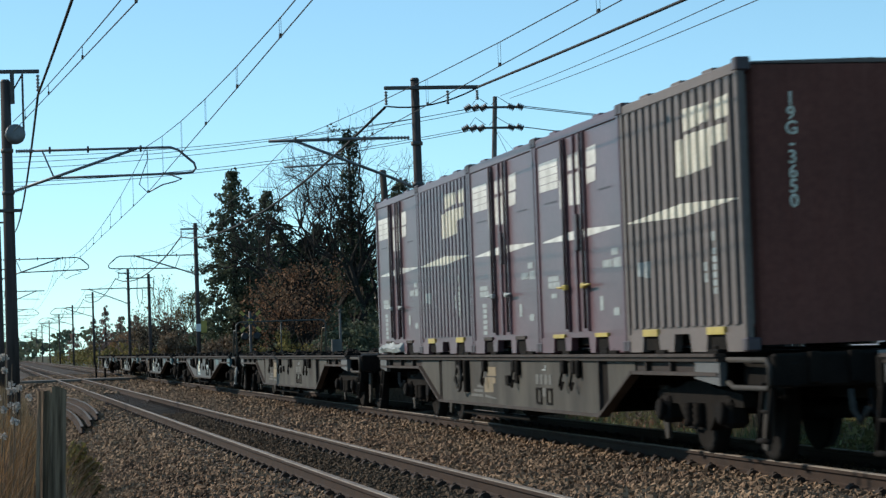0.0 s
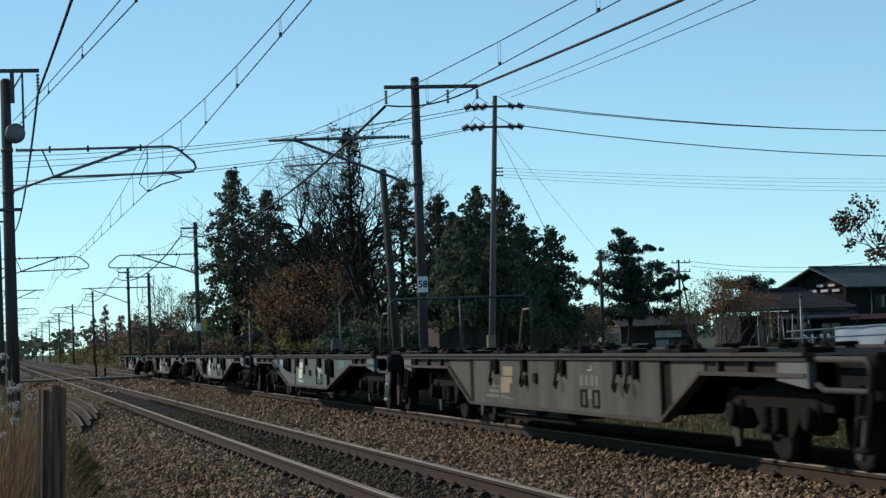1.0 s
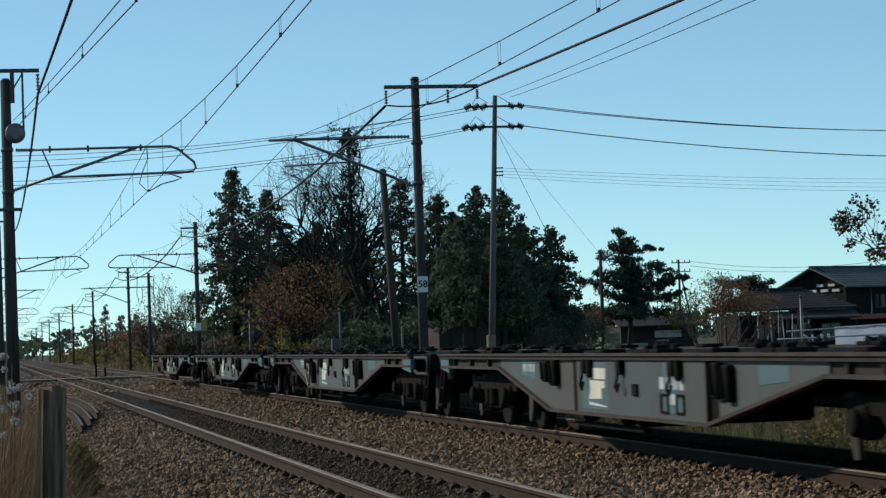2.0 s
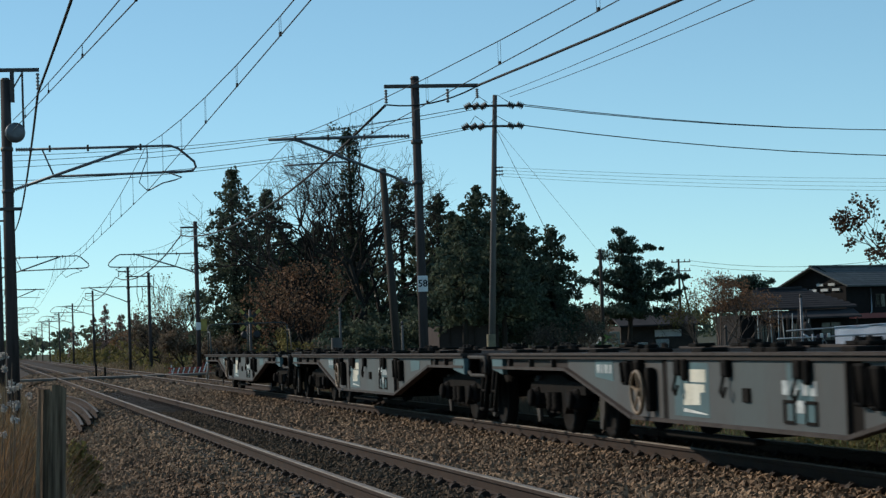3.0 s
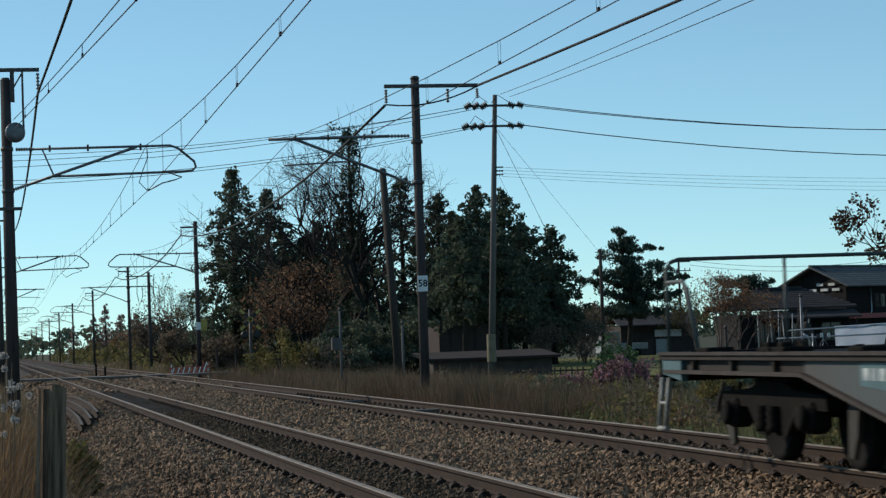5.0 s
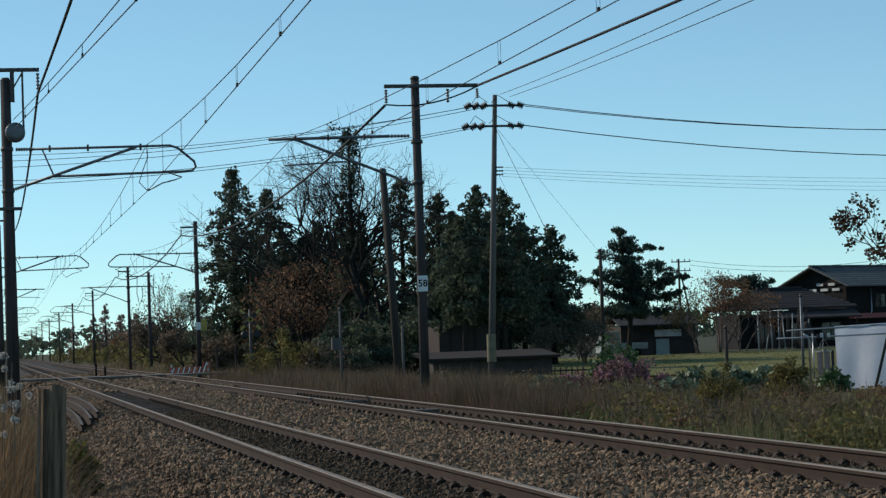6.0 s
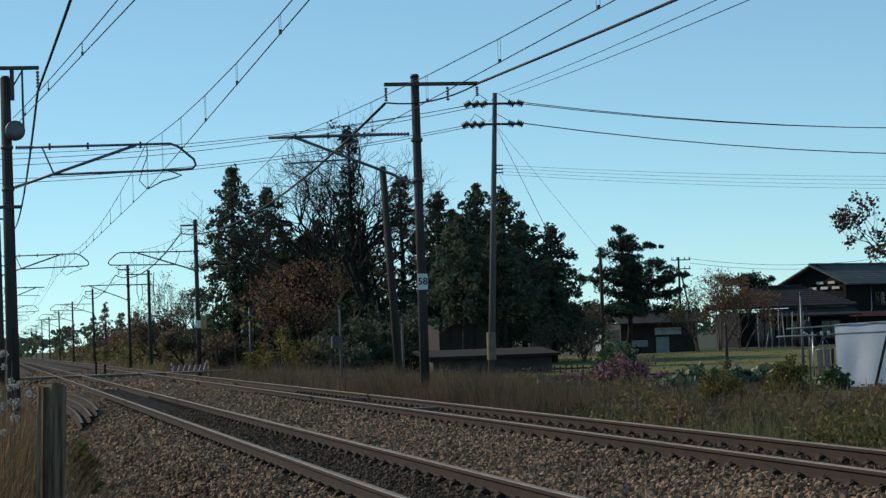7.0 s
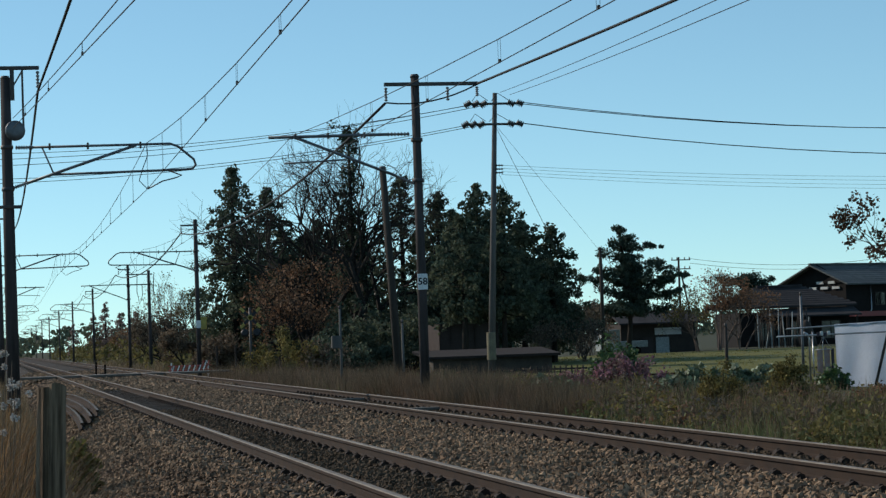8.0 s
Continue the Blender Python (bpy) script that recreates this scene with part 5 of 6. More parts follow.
make_bush(12.7, 101, 3.8, 2.4, OLIVE_LEAF, 46, "olive_bush", "yellowish olive bush on the verge", 60, 0.09, 50, 0.35)
make_bush(14.6, 101, 2.6, 1.9, BROWN_LEAF, 47, "brown_bush", "brown twiggy bush on the verge", 60, 0.09, 40, 0.35)
make_bush(15.2, 102, 3.2, 2.2, CEDAR, 48, "evergreen_bush", "dark evergreen bush under the trees", 60, 0.10, 50, 0.4)
for i, (x, y, w, h) in enumerate(((17.5, 112, 4.2, 3.0), (20.6, 113, 4.0, 3.4), (23.4, 112, 3.4, 2.6), (18.6, 120, 4.5, 4.6), (22.0, 121, 4.5, 4.4))):
    make_bush(x, y, w, h, CEDAR, 50 + i, "evergreen_bush", "dark evergreen bush under the trees", 75, 0.13, 50, 0.5)
make_pine(42.5, 150, 8.7, ((8.5, -0.3, 0.26), (7.9, 0.6, 0.34), (7.5, -1.0, 0.42), (7.5, 2.0, 0.24), (6.8, -1.5, 0.50), (6.7, 0.9, 0.46), (6.3, 2.2, 0.40), (5.9, -2.3, 0.34), (5.9, 2.6, 0.34), (5.4, -3.0, 0.26),
                           (5.5, -1.2, 0.42), (5.3, 3.2, 0.28), (5.5, 3.8, 0.22), (4.9, 2.3, 0.32), (4.5, 3.7, 0.20), (4.3, -2.0, 0.44), (4.2, 1.6, 0.52), (4.2, 2.8, 0.40), (3.5, -2.6, 0.44), (3.4, 1.0, 0.46), (3.1, -1.5, 0.42), (3.3, -3.2, 0.36), (3.2, 2.4, 0.38)),
          60, "dark garden pine with broad ragged branches")
make_pine(63.3, 186, 5.9, ((5.9, 0.9, 0.40), (5.8, -2.2, 0.42), (5.7, 2.3, 0.42), (5.4, -1.2, 0.45), (5.2, 1.8, 0.45), (4.8, 2.8, 0.40)), 61, "low dark garden pine with a flat crown beside the house")
for x, y, h, sd, mat, n in ((47.6, 150, 4.2, 62, OLIVE_LEAF, 3), (49.4, 151, 5.4, 63, RUST_LEAF, 4), (51.2, 152, 4.8, 68, RUST_LEAF, 4)):
    make_broadleaf(x, y, h, sd, 6, mat, n, 0.10, 0.42, 0.6, label="thin autumn tree with sparse reddish leaves", stems=3, spread=0.5, trunk=0.015, bark=TWIG)
make_broadleaf(32.1, 75, 6.1, 64, 6, PERSIMMON_LEAF, 17, 0.10, 0.26, 0.8, label="persimmon tree with sparse curled brown leaves", lean=(-0.22, 0), spread=0.62, trunk=0.02)
for x, y, h, sd in ((29.4, 120, 2.6, 170), (32.4, 124, 2.6, 172), (39.6, 150, 3.2, 173), (41.4, 156, 3.0, 174)):
    make_broadleaf(x, y, h, sd, 6, BROWN_LEAF if sd != 173 else RUST_LEAF, 2, 0.08, 0.35, 0.5, label="twiggy leafless shrub under the trees", stems=4, spread=0.6, trunk=0.014, bark=TWIG)
make_broadleaf(37.0, 142, 3.6, 65, 5, BROWN_LEAF, 8, 0.1, 0.4, 0.8, label="low leafless shrub with reddish twigs", stems=5, spread=0.6, trunk=0.016, bark=TWIG)
make_broadleaf(34.5, 140, 3.8, 66, 5, BROWN_LEAF, 4, 0.1, 0.4, 0.6, label="low leafless shrub with reddish twigs", stems=5, spread=0.6, trunk=0.016, bark=TWIG)
# far trees along the line: slender autumn conifers, a bare broadleaf and low brown trees
rng = np.random.default_rng(70)
FAR_PINK = surface("faded_pink_leaves", (0.28, 0.19, 0.165), 0.85, alt=(0.21, 0.16, 0.135), scale=0.8, fine=9, bump=0, island=0.4, through_light=0.35)
for i, (x, y, h, r) in enumerate(((16.0, 330, 8.2, 1.6), (14.4, 330, 6.6, 1.4), (18.1, 330, 6.7, 1.5), (18.5, 300, 6.6, 1.4), (21.0, 300, 4.9, 1.4), (14.6, 420, 6.2, 1.7), (17.0, 350, 5.6, 1.5), (19.8, 310, 5.2, 1.4), (22.6, 300, 5.2, 1.5))):
    make_cedar(x, y, h, r, 71 + i, 0.05, FAR_PINK if i % 3 != 1 else BROWN_LEAF, 0.5, name="autumn_conifer", label="distant slender conifer in faded pink-brown autumn colour")
make_broadleaf(16.4, 200, 7.2, 90, 7, OLIVE_LEAF, 2, 0.10, 0.4, 0.5, label="bare tree with fine twigs beside the far line", stems=3, spread=0.6, trunk=0.018)
make_broadleaf(14.4, 196, 5.0, 91, 6, BROWN_LEAF, 5, 0.12, 0.5, 0.8, label="low brown autumn tree beside the far line", stems=3, spread=0.7)
for i in range(9):
    y = 240 + 40 * i
    make_broadleaf(15.0 + i * 1.1 + rng.uniform(-0.6, 1.5), y, rng.uniform(3.6, 5.0), 95 + i, 4, (BROWN_LEAF, RUST_LEAF, OLIVE_LEAF)[i % 3], 16, 0.2, 0.7, 1.0, label="distant brown autumn tree beside the railway", stems=2, spread=0.7)
for i in range(9):
    y = 330 + 45 * i
    make_cedar(-9 - i * 0.9, y, rng.uniform(6, 9), 2.4, 110 + i, 0.05, dense=0.4, label="distant dark conifer beside the railway")

# wood on the horizon
k = 900
hx = rng.uniform(-150, 420, k)
hy = rng.uniform(520, 760, k)
hz = rng.uniform(0.5, 7.5, k) * (0.6 + 0.4 * np.sin(hx * 0.05) ** 2)
V, F = leaf_cloud(np.stack([hx, hy, hz], 1), rng.uniform(1.5, 3.2, k), 26, 0.9, rng)
bulk("far_wood", V, F, CEDAR, "far dark wood along the horizon", "wood")

# verge plants
def scatter(n, x0, x1, y0, y1, power=1.0):
    return rng.uniform(x0, x1, n), y0 + (y1 - y0) * rng.random(n) ** power


def grass_field(name, n, x0, x1, y0, y1, h0, h1, width, mat, label, lean=0.2, power=1.4, patch=0.5):
    x, y = scatter(n, x0, x1, y0, y1, power)
    lump = 0.5 + 0.5 * np.sin(x * 1.9 + 2.0 * np.sin(y * 0.31)) * np.sin(y * 0.83 + 1.3 * np.sin(x * 0.9))
    h = (h0 + (h1 - h0) * rng.random(n) ** 1.5) * (1 - patch + patch * lump * 1.6)
    V, F = blades(rng, x, y, ground_height(x) - 0.03, np.maximum(h, 0.06), width * (0.6 + y / 70), lean)
    bulk(name, V, F, mat, label, "grass")


grass_field("green_verge_grass", 70000, 9.45, 12.6, 20, 85, 0.10, 0.36, 0.014, GREEN_GRASS, "low green grass at the foot of the ballast", 0.45)
grass_field("red_weeds", 20000, 12.0, 17.0, 32, 105, 0.25, 0.85, 0.011, RED_GRASS, "tall reddish-brown dry weeds on the verge", 0.14)
grass_field("dry_weeds", 20000, 10.6, 16.5, 24, 115, 0.2, 0.85, 0.010, DRY_GRASS, "dry straw-coloured weeds on the verge", 0.18)
grass_field("green_weeds", 34000, 10.2, 18.0, 20, 85, 0.15, 0.7, 0.014, GREEN_GRASS, "green weeds on the verge", 0.22)
grass_field("garden_grass", 45000, 15.0, 62.0, 58, 150, 0.06, 0.18, 0.04, LAWN, "yellow-green grass of the garden plot", 0.4, 1.0)
grass_field("trackside_grass", 16000, -3.0, 0.9, 30, 105, 0.25, 0.8, 0.016, DRY_GRASS, "dry brown grass beside the near track", 0.2, 1.0)
grass_field("far_verge_grass", 15000, 10.2, 20, 112, 260, 0.3, 0.9, 0.02, DRY_GRASS, "dry brown grass along the far line", 0.2, 1.0)
grass_field("tall_brown_weeds", 14000, 9.9, 12.6, 44, 110, 0.55, 1.25, 0.010, RED_GRASS, "tall brown weeds round the mast feet", 0.16, 1.0, 0.4)
grass_field("mast_foot_weeds", 20000, 9.75, 11.2, 42, 62, 0.65, 1.35, 0.008, RED_GRASS, "brown dry weeds that hide the mast foot", 0.2, 1.0, 0.3)
lx = np.linspace(22, 78, 40)
ly = np.linspace(84, 152, 40)
LX, LY = np.meshgrid(lx, ly, indexing="ij")
I = np.arange(1600).reshape(40, 40)
bulk("lawn", np.stack([LX, LY, ground_height(LX) + 0.075], -1).reshape(-1, 3), np.stack([I[:-1, :-1], I[1:, :-1], I[1:, 1:], I[:-1, 1:]], -1).reshape(-1, 4), LAWN,
     "yellow-green mown lawn of the farm plot", "lawn", "structure", True)
bx, by = rng.uniform(11.5, 34, 700), rng.uniform(150, 480, 700)
V, F = leaf_cloud(np.stack([bx, by, rng.uniform(-0.4, 1.3, 700)], 1), rng.uniform(0.5, 1.1, 700), 34, 0.22, rng)
bulk("far_brush", V, F, OLIVE_LEAF, "olive-brown brush along the far line", "brush")
bx, by = rng.uniform(-30, -1.2, 500), rng.uniform(90, 480, 500)
V, F = leaf_cloud(np.stack([bx, by, rng.uniform(-0.5, 0.9, 500)], 1), rng.uniform(0.4, 1.0, 500), 34, 0.2, rng)
bulk("near_side_brush", V, F, BROWN_LEAF, "brown brush on the near side of the line", "brush")
# low leafy herbs between the weeds
for nm, mat, n, x0, x1, y0, y1, top, lf, lab in (("green_herbs", GREEN_GRASS, 2300, 9.7, 17.0, 20, 70, 0.22, 0.045, "low leafy green herbs on the verge"), ("brown_herbs", BROWN_LEAF, 1000, 11.6, 17.5, 36, 95, 0.55, 0.05, "withered brown leafy herbs on the verge"),
                                                 ("olive_herbs", OLIVE_LEAF, 1300, 10.8, 17.5, 28, 70, 0.5, 0.05, "olive leafy herbs on the verge"), ("rust_herbs", RUST_LEAF, 500, 11.0, 18, 26, 80, 0.5, 0.045, "rust-red withered herbs on the verge")):
    hx, hy = scatter(n, x0, x1, y0, y1, 1.4)
    hz = ground_height(hx) + rng.uniform(0.03, top, n) * (0.5 + 0.5 * np.sin(hx * 1.7 + np.sin(hy * 0.5) * 2))
    V, F = leaf_cloud(np.stack([hx, hy, hz], 1), rng.uniform(0.12, 0.34, n), 34, lf, rng, 1.1, -0.3, 2.2)
    bulk(nm, V, F, mat, lab, "weeds")
# foreground tuft beside the post
x, y = rng.uniform(-1.1, 0.16, 2600), rng.uniform(13, 26, 2600)
V, F = blades(rng, x, y, np.full(2600, -0.62), rng.uniform(0.8, 1.6, 2600), 0.010, 0.30)
bulk("orange_reed_grass", V, F, ORANGE_GRASS, "tall orange-brown reed grass beside the post", "grass")
x, y = rng.uniform(-1.1, 0.55, 5200), rng.uniform(12, 27, 5200)
V, F = blades(rng, x, y, np.full(5200, -0.62), rng.uniform(0.4, 1.2, 5200), 0.010, 0.42)
bulk("brown_reed_grass", V, F, RED_GRASS, "matted brown dead grass beside the post", "grass")
make_bush(1.02, 28.5, 0.50, 0.72, YELLOW_LEAF, 130, "yellow_green_shrub", "small yellow-green shrub at the ballast edge", 34, 0.05, 40, 0.12)


def make_white_flower(x, y, h, seed):
    r2 = np.random.default_rng(seed)
    t = empty("white_seed_plant", pose(x, y, -0.62), "dry stalk with white fluffy seed heads", "plant", "white seed plants")
    bm = bmesh.new()
    tube(bm, [(0, 0, 0), (0.02, 0, h * 0.6), (0.05, 0, h)], 0.006, 5, r_end=0.003)
    part("stalk", bm, BROWN_LEAF, t)
    for i in range(3):
        V, F = leaf_cloud([(0.04 + r2.normal(0, 0.03), r2.normal(0, 0.03), h - 0.10 * i - r2.uniform(-0.05, 0.12))], [0.026], 45, 0.015, r2)
        array_mesh("seed_head", V, F, SEED, t)


for i, (x, y, h) in enumerate(((0.05, 17, 1.86), (0.10, 18, 1.74), (0.16, 17.5, 1.62), (0.02, 16, 1.55), (0.09, 15, 1.58), (0.14, 19, 1.50))):
    make_white_flower(x, y, h, 140 + i)
# garden beds
make_bush(17.3, 61, 2.2, 1.15, PINK, 150, "pink_chrysanthemum", "clump of pink chrysanthemums", 60, 0.07, 45, 0.25, 1.2)
make_bush(16.2, 61.5, 2.6, 0.75, PINK, 151, "pink_chrysanthemum", "clump of pink chrysanthemums", 50, 0.07, 40, 0.22, 1.2)
make_bush(18.3, 66, 1.5, 1.6, GREEN_LEAF, 152, "green_shrub", "rounded green garden shrub", 50, 0.08, 50, 0.3, 1.2)
for i, (x, y, w, h) in enumerate(((18.9, 60, 1.6, 0.7), (20.0, 60.5, 1.6, 0.75), (15.0, 61, 1.6, 0.6), (21.2, 61, 1.4, 0.65), (16.8, 55, 1.5, 0.55))):
    make_bush(x, y, w, h, CABBAGE, 153 + i, "leafy_vegetable_row", "pale leafy vegetables in the garden bed", 40, 0.12, 22, 0.2, 1.0, category="vegetables")
make_bush(15.0, 46, 1.0, 1.05, OLIVE_LEAF, 160, "goldenrod_clump", "tall olive-brown weed clump", 60, 0.04, 60, 0.16)
make_bush(15.5, 43.2, 0.9, 1.25, OLIVE_LEAF, 161, "goldenrod_clump", "tall olive-brown weed clump", 60, 0.04, 60, 0.15)
make_bush(21.7, 57.2, 0.8, 0.6, GREEN_LEAF, 162, "green_shrub", "green leafy plant under the laundry", 30, 0.09, 30, 0.2)
make_bush(18.4, 45, 1.8, 0.55, RUST_LEAF, 163, "brown_bush", "brown dry weeds before the laundry", 60, 0.04, 50, 0.18)
make_bush(33.5, 84, 1.8, 1.6, OLIVE_LEAF, 164, "olive_bush", "olive shrub in the garden", 40, 0.09, 40, 0.3)

# ---- houses, yard and crossing ----
ROOF_TILE = surface("roof_tile", (0.040, 0.036, 0.036), 0.9, alt=(0.028, 0.025, 0.026), scale=1, fine=14, bump=0.3, obj=0.15)
FARM_ROOF = surface("farm_roof_sheet", (0.10, 0.105, 0.10), 0.7, alt=(0.07, 0.072, 0.07), scale=1, fine=14, bump=0.2, obj=0.1)
DARK_WOOD = surface("dark_timber", (0.014, 0.011, 0.010), 0.9, alt=(0.010, 0.008, 0.0075), scale=2, fine=16, bump=0.3)
PLASTER = surface("white_plaster", (0.55, 0.54, 0.51), 0.9, alt=(0.45, 0.44, 0.41), scale=1.5, fine=12, bump=0.1)
WALL_BROWN = surface("brown_boards", (0.05, 0.04, 0.034), 0.9, alt=(0.036, 0.029, 0.025), scale=2, fine=14, bump=0.3)
WALL_MAUVE = surface("grey_wall", (0.055, 0.043, 0.040), 0.95, alt=(0.042, 0.033, 0.03), scale=1, fine=10, bump=0.1)
DARK_RUST = surface("dark_rusty_sheet", (0.034, 0.025, 0.022), 0.95, alt=(0.024, 0.018, 0.016), scale=1.5, fine=14, bump=0.2)
SHED_WALL = surface("grey_boards", (0.07, 0.06, 0.05), 0.95, alt=(0.05, 0.042, 0.036), scale=2, fine=14, bump=0.3)
RED_PAINT = surface("red_paint", (0.30, 0.05, 0.04), 0.6, alt=(0.22, 0.045, 0.035), scale=4, fine=30, bump=0.05)
LINEN = surface("white_linen", (0.72, 0.73, 0.76), 0.9, alt=(0.66, 0.67, 0.71), scale=1.5, fine=60, bump=0.1, through_light=0.25)
CLOTH = surface("salmon_cloth", (0.42, 0.24, 0.20), 0.9, alt=(0.36, 0.30, 0.28), scale=9, fine=50, bump=0.1, through_light=0.2)
CLOTH_DARK = surface("dark_cloth", (0.06, 0.05, 0.06), 0.9, scale=9, fine=50, bump=0.1)
GLASS = surface("window_glass", (0.03, 0.035, 0.04), 0.1, bump=0)
POST_WOOD = surface("post_wood", (0.30, 0.20, 0.13), 0.95, alt=(0.075, 0.048, 0.03), scale=7, fine=34, bump=0.8, stretch=(6, 6, 0.35))
STEEL_TUBE = surface("steel_tube", (0.42, 0.42, 0.42), 0.35, 0.8, alt=(0.32, 0.31, 0.30), scale=4, fine=40, bump=0.02)
BARRIER_RED = surface("barrier_red", (0.45, 0.07, 0.05), 0.6, bump=0.02)
SLAB = surface("crossing_slab", (0.17, 0.145, 0.12), 0.9, alt=(0.11, 0.095, 0.08), scale=1.5, fine=18, bump=0.3)


def gable_roof(parent, x0, x1, y0, y1, eave, ridge, over=0.5, axis="x", thick=0.12, hip=0.0, mat=None):
    """Two tiled slopes with a ridge along x or y, as one part each, with raised tile rows."""
    cx, cy = (x0 + x1) / 2, (y0 + y1) / 2
    for s in (-1, 1):
        rows = 9
        for i in range(rows):
            bm = bmesh.new()
            k0, k1 = i / rows, (i + 1) / rows
            if axis == "x":
                a0, a1 = x0 - over + hip * k0, x1 + over - hip * k0
                half = (y1 - y0) / 2 + over
                yy0, yy1 = cy + s * half * (1 - k0), cy + s * half * (1 - k1 - 0.01)
                z0, z1 = eave + (ridge - eave) * k0, eave + (ridge - eave) * k1
                prism(bm, [(yy0, z0 - thick), (yy0, z0 + 0.022), (yy1, z1 + 0.015), (yy1, z1 - thick)], "x", a0, a1)
            else:
                a0, a1 = y0 - over + hip * k0, y1 + over - hip * k0
                half = (x1 - x0) / 2 + over
                xx0, xx1 = cx + s * half * (1 - k0), cx + s * half * (1 - k1 - 0.01)
                z0, z1 = eave + (ridge - eave) * k0, eave + (ridge - eave) * k1
                prism(bm, [(xx0, z0 - thick), (xx0, z0 + 0.022), (xx1, z1 + 0.015), (xx1, z1 - thick)], "y", a0, a1)
            part("roof_course", bm, mat or ROOF_TILE, parent)
    bm = bmesh.new()
    if axis == "x":
        box(bm, cx, cy, ridge + 0.05, x1 - x0 + 2 * over - 2 * hip, 0.35, 0.22, 0.05)
    else:
        box(bm, cx, cy, ridge + 0.05, 0.35, y1 - y0 + 2 * over - 2 * hip, 0.22, 0.05)
    part("roof_ridge", bm, mat or ROOF_TILE, parent)


def window(parent, x, y, z, w, h):
    bm = bmesh.new()
    for dx, dz, sx, sz in ((-w / 2, 0, 0.07, h), (w / 2, 0, 0.07, h), (0, -h / 2, w, 0.07), (0, h / 2, w, 0.07), (0, 0, 0.05, h)):
        box(bm, x + dx, y - 0.03, z + dz, sx, 0.08, sz)
    win = part("window_frame", bm, WALL_MAUVE, parent)
    bm = bmesh.new()
    box(bm, x, y + 0.01, z, w - 0.06, 0.02, h - 0.06)
    part("pane", bm, GLASS, win)


def make_farmhouse():
    h = empty("farmhouse", pose(81.6, 207, -0.6, 0, 0, 30), "two-storey timber farmhouse with a grey tiled roof and a white gable", "house")
    bm = bmesh.new()
    box(bm, 0, 0, 2.9, 12.4, 7.0, 5.8)
    part("wall", bm, DARK_WOOD, h)
    # gable towards the railway, on the west end
    bm = bmesh.new()
    prism(bm, [(-3.6, 5.6), (3.6, 5.6), (0, 7.5)], "x", -6.32, -6.2)
    part("gable_wall", bm, DARK_WOOD, h)
    gable_roof(h, -6.2, 6.2, -3.5, 3.5, 5.45, 7.35, 0.9, mat=FARM_ROOF)
    # plaster panels under the gable on the front
    for i, (x, z, w) in enumerate(((-5.6, 5.15, 0.9), (-4.5, 5.15, 0.9), (-3.4, 5.15, 0.9), (-5.2, 5.65, 0.8), (-4.1, 5.65, 0.8))):
        bm = bmesh.new()
        box(bm, -6.26, (x + 4.4) * 1.25 - 0.9, z - 0.02, 0.16, w * 0.95, 0.24)
        part("plaster_panel", bm, PLASTER, h)
    for x in (-1.2, 2.2, 4.6):
        window(h, x, -3.5, 4.0, 1.6, 1.2)
    bm = bmesh.new()
    box(bm, -2.6, -4.0, 2.45, 6.6, 1.0, 0.16)
    box(bm, -2.6, -4.48, 2.66, 6.6, 0.08, 0.34)
    part("balcony", bm, RED_PAINT, h, "red-painted balcony rail")
    bm = bmesh.new()
    tube(bm, [(-2.8, -3.7, 5.2), (-2.8, -3.7, 3.0), (-3.2, -3.8, 2.7)], 0.06, 8)
    part("downpipe", bm, STEEL_TUBE, h)


def make_lowhouse():
    h = empty("low_house", pose(62, 174, -0.55), "single-storey dark house with a two-tier tiled roof", "house")
    bm = bmesh.new()
    box(bm, 0, 0, 1.4, 9.0, 6.0, 2.8)
    part("wall", bm, DARK_WOOD, h)
    gable_roof(h, -4.7, 4.5, -2.8, 2.8, 3.25, 4.80, 0.6, hip=3.3)
    bm = bmesh.new()
    prism(bm, [(-4.6, 2.35), (-4.6, 2.48), (-2.9, 3.05), (-2.9, 2.92)], "x", -2.9, 5.0)
    part("porch_roof", bm, ROOF_TILE, h)
    for x in (-2.5, 0.5, 3.0):
        window(h, x, -3.02, 1.3, 1.6, 1.4)
    for x in (-2.7, 0.8, 4.7):
        bm = bmesh.new()
        box(bm, x, -4.3, 1.15, 0.12, 0.12, 2.35, 0.01)
        part("porch_post", bm, WALL_BROWN, h)


def make_shed():
    s = empty("garden_shed", pose(47.6, 162, -0.55), "long low shed with a grey roof, brown boards and white doors", "shed")
    bm = bmesh.new()
    box(bm, 0, 0, 1.1, 5.6, 3.6, 2.2)
    part("wall", bm, WALL_BROWN, s)
    bm = bmesh.new()
    prism(bm, [(-2.6, 2.15), (-2.6, 2.27), (0.2, 3.15), (2.3, 2.5), (2.3, 2.38), (0.2, 3.0)], "x", -3.1, 3.0)
    part("roof", bm, ROOF_TILE, s)
    bm = bmesh.new()
    box(bm, 0.75, -1.83, 1.62, 2.0, 0.06, 0.5)
    part("white_panel", bm, PLASTER, s)
    for x in (-0.95, 0.3):
        bm = bmesh.new()
        box(bm, x, -1.85, 0.62, 1.0, 0.06, 1.16, 0.01)
        part("door", bm, WALL_MAUVE if x < 0 else PALE_PAINT, s)


